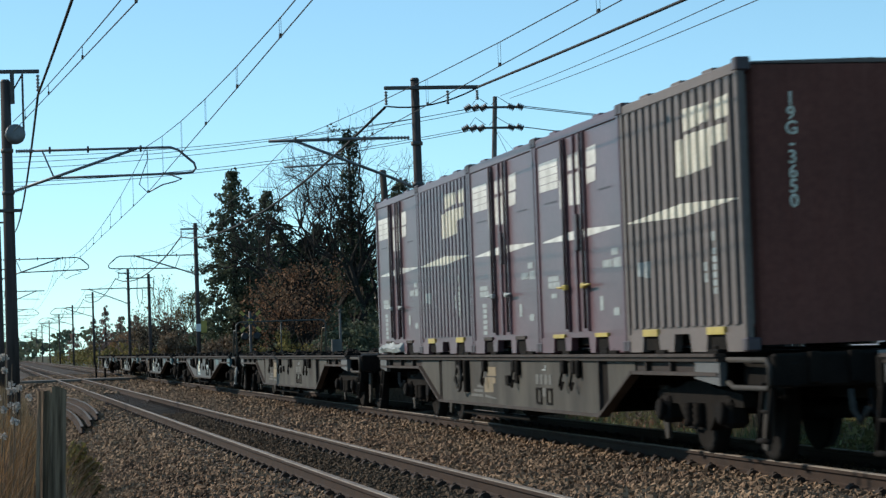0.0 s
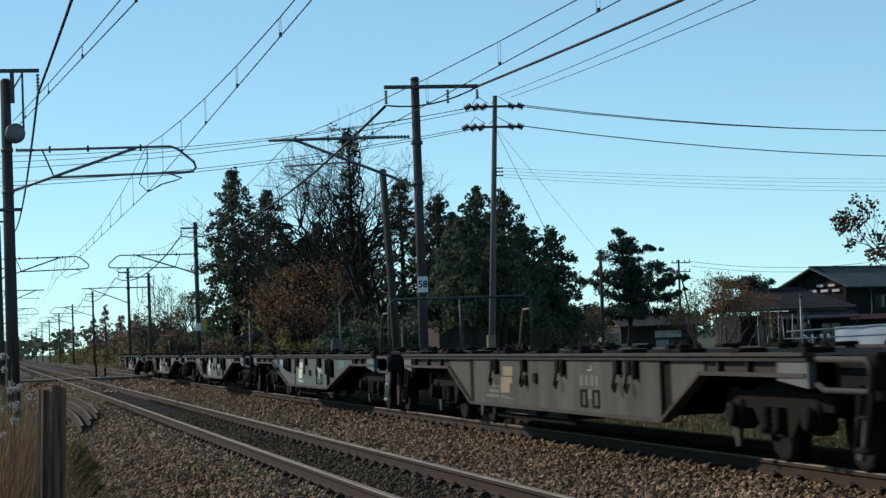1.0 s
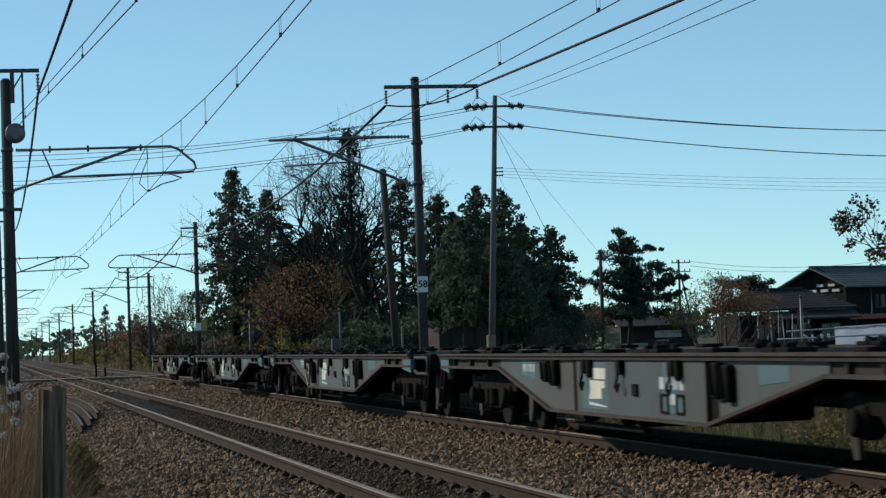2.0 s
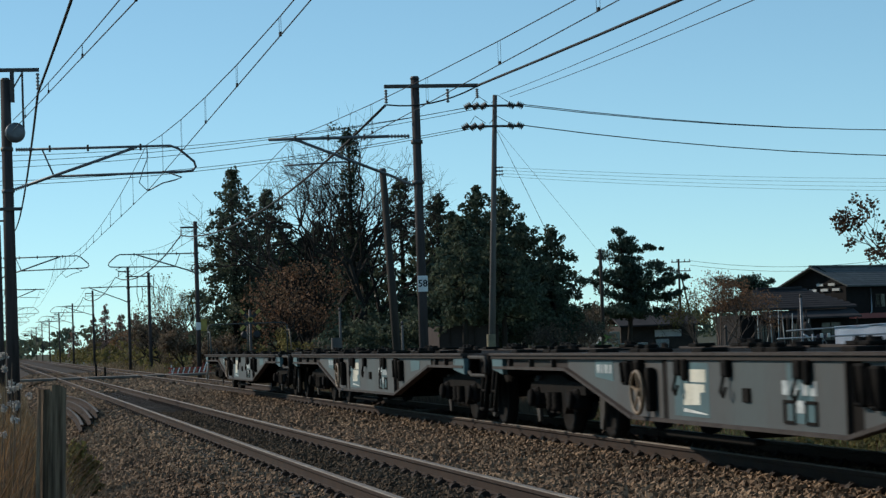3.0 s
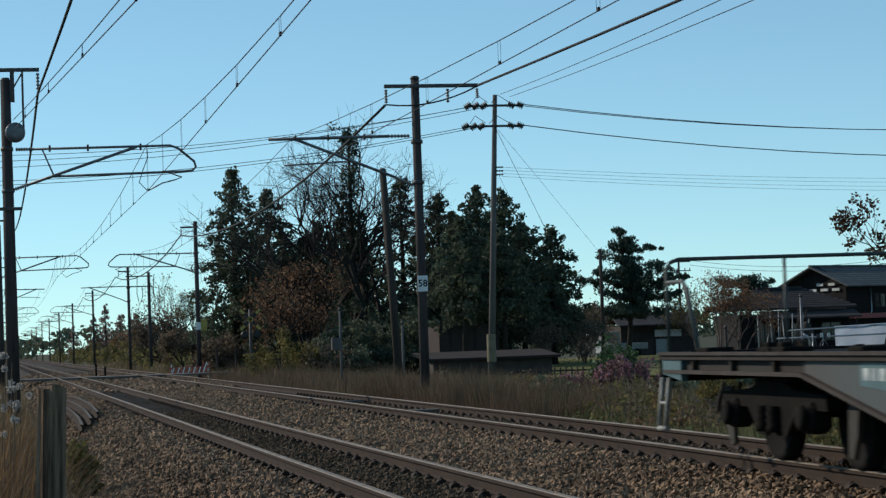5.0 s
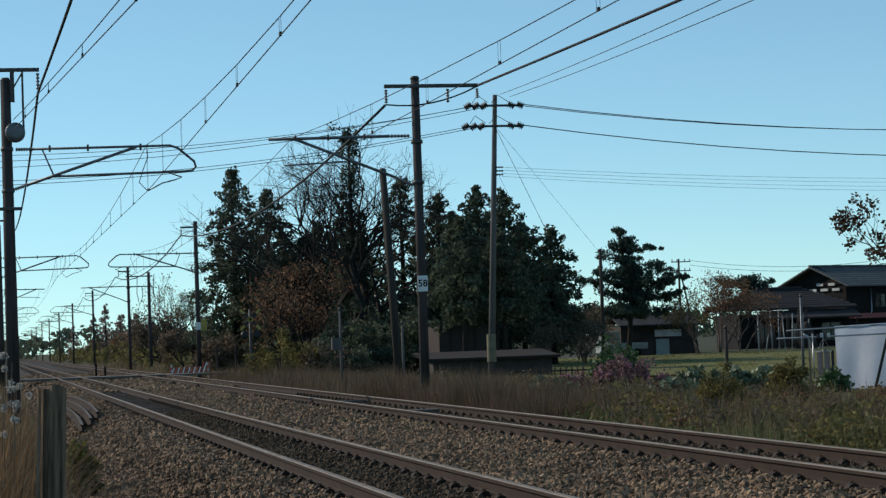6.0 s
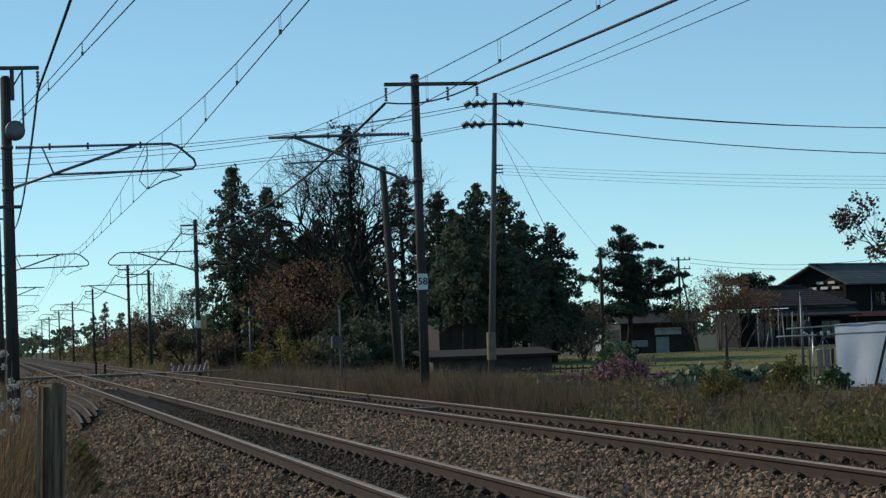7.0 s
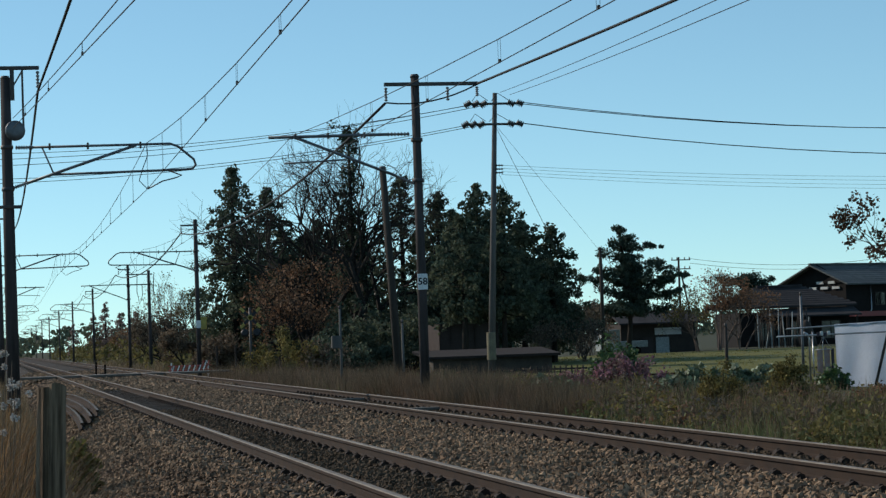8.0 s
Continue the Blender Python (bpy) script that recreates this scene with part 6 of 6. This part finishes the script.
def make_trackside_shed():
    s = empty("store_shed", pose(21, 97, -1.0), "low grey-brown store shed with a flat rusty roof edge", "shed")
    bm = bmesh.new()
    box(bm, 0, 0, 0.62, 5.2, 3.0, 1.25)
    part("wall", bm, SHED_WALL, s)
    bm = bmesh.new()
    prism(bm, [(-1.9, 1.25), (-1.9, 1.36), (1.7, 1.62), (1.7, 1.50)], "x", -2.9, 2.9)
    part("roof", bm, DARK_RUST, s)
    b = empty("store_building", pose(22.3, 108, -0.6), "plain grey store building half hidden by trees", "building")
    bm = bmesh.new()
    box(bm, 0, 0, 1.2, 2.9, 3.0, 2.4)
    part("wall", bm, WALL_MAUVE, b)
    for x in (-0.9, 0.3, 1.3):
        bm = bmesh.new()
        box(bm, x, -1.52, 1.35, 0.05, 0.05, 2.6)
        part("batten", bm, WALL_BROWN, b)
    f = empty("low_fence", pose(0, 0, 0), "low pale picket fence in the weeds", "fence")
    for i in range(26):
        bm = bmesh.new()
        box(bm, 16.2 + 0.22 * i, 83, -0.40, 0.05, 0.03, 0.75, 0.005)
        part("picket", bm, WALL_MAUVE, f)
    for z in (-0.15, -0.45):
        bm = bmesh.new()
        box(bm, 18.95, 83.03, z, 5.8, 0.03, 0.06)
        part("fence_rail", bm, WALL_MAUVE, f)


def make_laundry():
    # two uprights, two poles and a big sheet
    st = empty("laundry_stand", pose(0, 0, 0), "steel laundry stand with long drying poles", "laundry stand")
    for x, y in ((21.42, 58), (24.9, 58.4)):
        bm = bmesh.new()
        tube(bm, [(x, y, -0.6), (x, y, 0.80), (x - 0.05, y, 0.92), (x - 0.15, y, 0.97)], 0.028, 8)
        tube(bm, [(x + 0.10, y, -0.6), (x + 0.10, y, 0.98)], 0.022, 8)
        part("upright", bm, STEEL_TUBE, st)
    for (xa, za), (xb, zb), y in (((20.5, 0.88), (25.4, 0.93), 57.95), ((20.9, 1.08), (25.4, 1.22), 58.3)):
        bm = bmesh.new()
        tube(bm, [(xa, y, za), (xb, y, zb)], 0.022, 8)
        part("drying_pole", bm, STEEL_TUBE, st)
    bm = bmesh.new()
    cols, rws = 22, 14
    g = []
    for i in range(cols):
        x = 22.25 + 2.6 * i / (cols - 1)
        col = []
        for j in range(rws):
            k = j / (rws - 1)
            col.append(bm.verts.new((x + 0.03 * k, 58.28 + 0.05 * math.sin(i * 0.8 + 2 * k) * (0.3 + k) - 0.10 * k, 1.16 + 0.0035 * i - 1.72 * k + 0.02 * math.sin(i * 0.6) * k)))
        g.append(col)
    for a, b in zip(g, g[1:]):
        for j in range(rws - 1):
            f = bm.faces.new((a[j], b[j], b[j + 1], a[j + 1]))
            f.smooth = True
    r = bmesh.ops.solidify(bm, geom=bm.faces[:], thickness=0.006)
    tagged(part("bed_sheet", bm, LINEN), "large white sheet hung on a drying pole", "sheet")
    prop = bmesh.new()
    tube(prop, [(23.1, 57.7, -0.6), (23.75, 57.8, 1.5)], 0.04, 8)
    tagged(part("wooden_prop", prop, WOODPOLE), "dark wooden prop leaning on the laundry pole", "pole")
    hang = empty("clothes_hanger", pose(21.78, 57.9, 0), "round clothes hanger with pegs and small salmon cloths", "clothes hanger")
    bm = bmesh.new()
    ring = [(0.22 * math.cos(a), 0.22 * math.sin(a), 0.50) for a in np.linspace(0, 2 * math.pi, 17)]
    tube(bm, ring, 0.012, 5, caps=False)
    for a in (0, 2.1, 4.2):
        tube(bm, [(0.22 * math.cos(a), 0.22 * math.sin(a), 0.5), (0, 0, 0.86)], 0.006, 4)
    part("ring", bm, STEEL_TUBE, hang)
    for i in range(5):
        bm = bmesh.new()
        box(bm, -0.2 + 0.1 * i, -0.12 + 0.05 * (i % 2), 0.20, 0.085, 0.012, 0.58 + 0.06 * (i % 3), 0.004)
        part("cloth", bm, CLOTH_DARK if i == 4 else CLOTH, hang)
    for i in range(4):
        bm = bmesh.new()
        box(bm, -0.15 + 0.1 * i, -0.02, 0.90 + 0.03 * (i % 2), 0.09, 0.05, 0.12, 0.02)
        part("peg", bm, PLASTER if i % 2 else CLOTH_DARK, hang)


def make_yard():
    plain_pole(27.45, 75, 2.25, 0.055, "grey pipe post in the garden", mat=GALV)
    plain_pole(24.7, 75, 1.26, 0.065, "reddish-brown wooden stake in the garden", mat=WALL_BROWN)
    plain_pole(12.9, 72, 1.75, 0.05, "thin pale post in the weeds", mat=UTIL_CONC)
    meter = plain_pole(11.35, 75, 2.3, 0.05, "thin pale pole with a meter box", mat=UTIL_CONC)
    bm = bmesh.new()
    box(bm, -0.17, -0.10, 1.15, 0.30, 0.2, 0.42, 0.02)
    part("meter_box", bm, UTIL_CONC, meter, "small grey meter box")
    # leaning bundle of poles
    rnd = random.Random(8)
    for i in range(24):
        bm = bmesh.new()
        x = 55.2 + 0.17 * i
        tube(bm, [(x, 160, -0.55), (x + rnd.uniform(0.2, 0.9), 161.2, rnd.uniform(1.4, 2.6))], 0.05, 6, r_end=0.03)
        tagged(part("stacked_pole", bm, PALE_PAINT if i % 3 == 0 else WALL_BROWN), "thin weathered pole leaning in a stack", "pole", "stack of poles")
    # bean teepee
    bm = bmesh.new()
    lathe(bm, [(0.8, 0), (0.66, 0.8), (0.45, 1.5), (0.28, 1.9), (0.06, 2.1)], pose(58.9, 160, -0.55), 16)
    tagged(part("straw_stack", bm, WALL_BROWN), "pale conical straw stack beside the house", "straw stack")
    # small white lorry beside the shed
    t = empty("small_lorry", pose(42.8, 154, -0.5), "small white lorry parked beside the shed", "lorry")
    bm = bmesh.new()
    prism(bm, [(-1.4, 0.35), (-1.4, 1.0), (-1.15, 1.75), (0.0, 1.8), (0.0, 0.35)], "y", -0.7, 0.7)
    part("cab", bm, PALE_PAINT, t)
    bm = bmesh.new()
    box(bm, 1.0, 0, 0.75, 2.0, 1.4, 0.45, 0.03)
    part("bed", bm, PALE_PAINT, t)
    bm = bmesh.new()
    box(bm, -0.6, -0.71, 1.38, 0.7, 0.02, 0.42)
    part("window", bm, GLASS, t)
    for x in (-0.8, 1.2):
        for s in (-1, 1):
            bm = bmesh.new()
            lathe(bm, [(0.12, -0.08), (0.28, -0.08), (0.3, 0), (0.28, 0.08), (0.12, 0.08)], pose(x, s * 0.62, 0.3, 90, 0, 0), 14)
            part("wheel", bm, UNDER, t)
    # distant utility pole with a strut
    u = empty("utility_pole", pose(67.8, 220, 0), "distant wooden utility pole with crossarms and a strut", "utility pole")
    bm = bmesh.new()
    tube(bm, [(0, 0, -0.6), (0, 0, 8.4)], 0.14, 8, r_end=0.1)
    part("pole", bm, WOODPOLE, u)
    bm = bmesh.new()
    tube(bm, [(1.7, 0, -0.6), (0.25, 0, 6.6)], 0.1, 8, r_end=0.08)
    part("strut", bm, WOODPOLE, u)
    for z in (8.1, 7.2):
        bm = bmesh.new()
        box(bm, 0.2, -0.1, z, 2.0, 0.08, 0.1)
        part("crossarm", bm, STEEL_DARK, u)
        for x in (-0.7, -0.2, 0.6, 1.1):
            bm = bmesh.new()
            insulator(bm, (x, -0.1, z + 0.05), (x, -0.1, z + 0.3), 0.07, 2)
            part("insulator", bm, STEEL_DARK, u)
    for dz in (0.0, -0.45):
        make_wire("power_line", sag_line((69, 220, 8.2 + dz), (96, 222, 8.6 + dz), 1.1, 12), 0.02, "power line to the farmhouse")


def make_crossing():
    for i, (x0, x1) in enumerate(((1.2, 2.94), (3.06, 4.06), (4.18, 6.86), (6.98, 7.98), (8.10, 11.2))):
        bm = bmesh.new()
        box(bm, (x0 + x1) / 2, 110.2, -0.06, x1 - x0, 3.2, 0.10, 0.01)
        tagged(part("crossing_slab", bm, SLAB), "pale concrete slab of the level crossing", "crossing slab", "level crossing slabs", "structure")
    fence = empty("striped_barrier", pose(0, 112.4, 0), "low red and white striped barrier fence", "barrier")
    for i in range(15):
        x = 8.55 + 0.13 * i
        bm = bmesh.new()
        m = pose(x, 0, 0.12 + (0.12 if i > 11 else 0), 0, 20, 0)
        box(bm, 0, 0, 0, 0.055, 0.03, 0.30 if i < 12 else 0.5, 0, m)
        part("slat", bm, SIGN_WHITE if i % 2 else BARRIER_RED, fence)
    for z in (0.02, 0.24):
        bm = bmesh.new()
        box(bm, 9.5, 0.03, z, 2.1, 0.03, 0.05)
        part("fence_rail", bm, BARRIER_RED, fence)
    for x in (8.6, 10.4):
        bm = bmesh.new()
        box(bm, x, 0.05, -0.15, 0.06, 0.06, 1.1)
        part("fence_post", bm, SIGN_WHITE, fence)
    # crossing signal with black and yellow arms and lamps
    s = empty("crossing_signal", pose(12.6, 113, -0.6), "level crossing signal with black and yellow arms and two lamps", "crossing signal")
    bm = bmesh.new()
    tube(bm, [(0, 0, -0.2), (0, 0, 3.6)], 0.07, 10)
    part("mast", bm, STEEL_DARK, s)
    for a in (45, -45):
        for k in range(5):
            bm = bmesh.new()
            box(bm, -0.56 + 0.28 * k, -0.08, 0, 0.27, 0.02, 0.14, 0, pose(0, 0, 3.1, 0, a, 0))
            part("arm_panel", bm, YELLOW if k % 2 == 0 else INK, s)
    for x in (-0.3, 0.3):
        bm = bmesh.new()
        lathe(bm, [(0.19, 0), (0.2, 0.03), (0.12, 0.10)], pose(x, -0.12, 2.35, 90, 0, 0), 14)
        part("lamp", bm, INK, s)
    for x, y, hh in ((5.15, 117, 0.55), (5.55, 116, 0.42)):
        bm = bmesh.new()
        box(bm, x, y, hh / 2 - 0.1, 0.10, 0.10, hh + 0.2, 0.015)
        tagged(part("marker_post", bm, UNDER), "short dark marker post between the tracks", "post")
    for x, y in ((10.9, 113.0), (12.0, 114.5), (13.3, 115), (14.2, 113.5)):
        bm = bmesh.new()
        box(bm, x, y, 0.25, 0.09, 0.09, 1.8, 0.01)
        tagged(part("fence_post", bm, WALL_BROWN), "brown wooden fence post beside the crossing", "post", "fence posts")
    # relay cabinet on the number mast side
    bm = bmesh.new()
    box(bm, 10.66, 116.95, 2.35, 0.30, 0.2, 0.62, 0.02)
    tagged(part("yellow_cabinet", bm, YELLOW), "small yellow box on the crossing mast", "box")


def make_track_planks():
    for y in (49.5, 41.0):
        bm = bmesh.new()
        box(bm, FAR_TRACK, y, -0.105, 0.98, 0.30, 0.05, 0.008)
        tagged(part("track_plank", bm, SLAB), "pale concrete cable cover between the far rails", "cable cover", "cable covers")


def make_post():
    """The split old timber post in the foreground."""
    bm = bmesh.new()
    rnd = random.Random(3)
    n = 20
    rings = []
    for j in range(15):
        z = -0.75 + 1.80 * j / 14
        ring = []
        for i in range(n):
            a = 2 * math.pi * i / n
            r = 0.057 * (1 + 0.10 * math.cos(2 * a)) + 0.0035 * math.sin(9 * a + 0.2 * j) + rnd.uniform(-0.0012, 0.0012)
            if i in (14, 17):
                r -= 0.010
            ring.append(bm.verts.new((r * math.cos(a) + 0.004 * math.sin(j * 0.5), r * math.sin(a), z + (rnd.uniform(-0.012, 0.012) if j == 14 else 0))))
        rings.append(ring)
    for a, b in zip(rings, rings[1:]):
        for i in range(n):
            bm.faces.new((a[i], a[(i + 1) % n], b[(i + 1) % n], b[i]))
    bm.faces.new(rings[-1])
    ob = part("wooden_post", bm, POST_WOOD)
    ob.matrix_world = pose(0.216, 10, -0.014, 0, 1.6, 0)
    tagged(ob, "old grey split timber post in the grass", "post")


def make_spare_rails():
    for k, (x, y0, y1, b) in enumerate(((1.72, 45.5, 66, 0.30), (1.95, 46.8, 67, 0.28), (2.16, 48.5, 68, 0.26))):
        bm = bmesh.new()
        n = 12
        rings = []
        for i in range(n + 1):
            q = i / n
            cx = x + b * (q - q * q) * 1.6 - 0.02
            zz = lerp_profile(BED_PROFILE, cx) + 0.20
            rings.append([bm.verts.new((cx + px, y0 + (y1 - y0) * q, zz + pz)) for px, pz in rail_outline()])
        m = len(rings[0])
        for a, c in zip(rings, rings[1:]):
            for i in range(m):
                f = bm.faces.new((a[i], a[(i + 1) % m], c[(i + 1) % m], c[i]))
        bm.faces.new(rings[0])
        bm.faces.new(rings[-1][::-1])
        bmesh.ops.recalc_face_normals(bm, faces=bm.faces)
        for f in bm.faces:
            if f.normal.z > 0.7 and f.calc_center_median().z > zz - 0.012:
                f.material_index = 1
        tagged(part("spare_rail", bm, [RAIL_RUST, UTIL_CONC]), "spare old rail lying on the ballast slope", "rail", "spare rails")


make_farmhouse()
make_lowhouse()
make_shed()
make_trackside_shed()
make_laundry()
make_yard()
make_crossing()
make_post()
make_track_planks()
make_spare_rails()

# ---- sleepers, clips and loose ballast ----
def sleeper_bm(y=0.0, x0=0.0, bm=None):
    bm = bm or bmesh.new()
    prism(bm, [(x0 - 1.0, -0.165 - 0.12), (x0 + 1.0, -0.165 - 0.12), (x0 + 1.0, -0.150), (x0 + 0.30, -0.165), (x0 - 0.30, -0.165), (x0 - 1.0, -0.150)], "y", y - 0.12, y + 0.12)
    return bm


def clip_bm():
    bm = bmesh.new()
    for s in (-1, 1):
        prism(bm, [(s * 0.055, -0.150), (s * 0.155, -0.150), (s * 0.138, -0.118), (s * 0.10, -0.096), (s * 0.065, -0.112)], "y", -0.05, 0.05)
        tube(bm, [(s * 0.105, 0, -0.12), (s * 0.105, 0, -0.088)], 0.02, 6)
    return bm


SLEEPER_PITCH = 0.62
me = bpy.data.meshes.new("sleeper")
b0 = sleeper_bm()
b0.to_mesh(me)
me.materials.append(CONCRETE)
mc = bpy.data.meshes.new("rail_clip")
b0 = clip_bm()
b0.to_mesh(mc)
mc.materials.append(CLIP)
for track in (near_track, far_track):
    for i in range(130):
        s = new("sleeper", me)
        s.parent = track
        s.matrix_basis = pose(0, 8.3 + SLEEPER_PITCH * i, 0)
        if i < 85:
            for side in (-1, 1):
                c = new("rail_clip", mc)
                c.parent = s
                c.matrix_basis = pose(side * RAIL_HALF, 0, 0)
    bm = bmesh.new()
    for i in range(130, 420):
        sleeper_bm(8.3 + SLEEPER_PITCH * i, 0, bm)
    rest = part("sleeper_row", bm, CONCRETE, track)
    rest["kind"] = "stuff"


def stones(name, n, x0, x1, y0, y1, size, mat, label, seed, power=1.0, skip=(), lift=0.0):
    """Crushed stones: a squashed, jittered octahedron with cut tips each."""
    rs = np.random.default_rng(seed)
    x = rs.uniform(x0, x1, n)
    y = y0 + (y1 - y0) * rs.random(n) ** power
    keep = np.ones(n, bool)
    for a, b in skip:
        keep &= ~((x > a) & (x < b))
    for t in (NEAR_TRACK, FAR_TRACK):
        for s in (-1, 1):
            keep &= ~(np.abs(x - t - s * RAIL_HALF) < 0.075)
    x, y = x[keep], y[keep]
    n = len(x)
    z = lerp_profile(BED_PROFILE, x) + rs.uniform(-0.034, 0.026, n) + lift
    base = np.array([(1, 0, 0), (0, 1, 0), (-1, 0, 0), (0, -1, 0), (0.2, 0.1, 0.9), (-0.1, -0.2, -0.9)], float)
    faces = np.array([(0, 1, 4), (1, 2, 4), (2, 3, 4), (3, 0, 4), (1, 0, 5), (2, 1, 5), (3, 2, 5), (0, 3, 5)])
    r = size * rs.uniform(0.5, 1.25, (n, 1, 1)) * rs.uniform(0.65, 1.2, (n, 6, 1))
    P = base[None] * r * rs.uniform(0.7, 1.2, (n, 1, 3))
    q = rs.normal(size=(n, 4))
    q /= np.linalg.norm(q, axis=1)[:, None]
    w, a, b, c = q.T
    R = np.stack([1 - 2 * (b * b + c * c), 2 * (a * b - c * w), 2 * (a * c + b * w), 2 * (a * b + c * w), 1 - 2 * (a * a + c * c), 2 * (b * c - a * w),
                  2 * (a * c - b * w), 2 * (b * c + a * w), 1 - 2 * (a * a + b * b)], 1).reshape(n, 3, 3)
    P = np.einsum("nij,nkj->nki", R, P) + np.stack([x, y, z], 1)[:, None]
    F = (np.arange(n)[:, None, None] * 6 + faces[None]).reshape(-1, 3)
    bulk(name, P.reshape(-1, 3), F, mat, label, "gravel")


inside = ((2.96, 4.16), (6.88, 8.08))
stones("ballast_stones", 110000, 1.0, 9.7, 11, 34, 0.037, STONE, "loose brown crushed-stone ballast", 1, 1.25, inside)
stones("distant_ballast_stones", 60000, 1.0, 9.7, 34, 75, 0.045, STONE, "loose brown crushed-stone ballast further along the line", 2, 1.2, inside)
stones("far_ballast_stones", 26000, 1.0, 9.7, 75, 150, 0.085, STONE, "loose brown crushed-stone ballast far along the line", 5, 1.2)
stones("dirty_ballast", 26000, 2.96, 4.16, 11, 48, 0.028, STONE_DARK, "dark oil-stained ballast between the near rails", 3, 1.2, (), 0.008)
stones("dirty_ballast", 22000, 6.88, 8.08, 14, 55, 0.028, STONE_DARK, "dark oil-stained ballast between the far rails", 4, 1.2, (), 0.008)


def motions():
    for ob, y in WAGONS:
        walk(ob, [(0.0, pose(FAR_TRACK, y, 0)), (8.0, pose(FAR_TRACK, y - 8 * SPEED, 0))])
    for ob, y in BOXES:
        walk(ob, [(0.0, pose(FAR_TRACK, y, 1.0)), (8.0, pose(FAR_TRACK, y - 8 * SPEED, 1.0))])
    walk(TARP, [(0.0, pose(FAR_TRACK - 1.18, 35.6, 1.03)), (8.0, pose(FAR_TRACK - 1.18, 35.6 - 8 * SPEED, 1.03))])


motions()
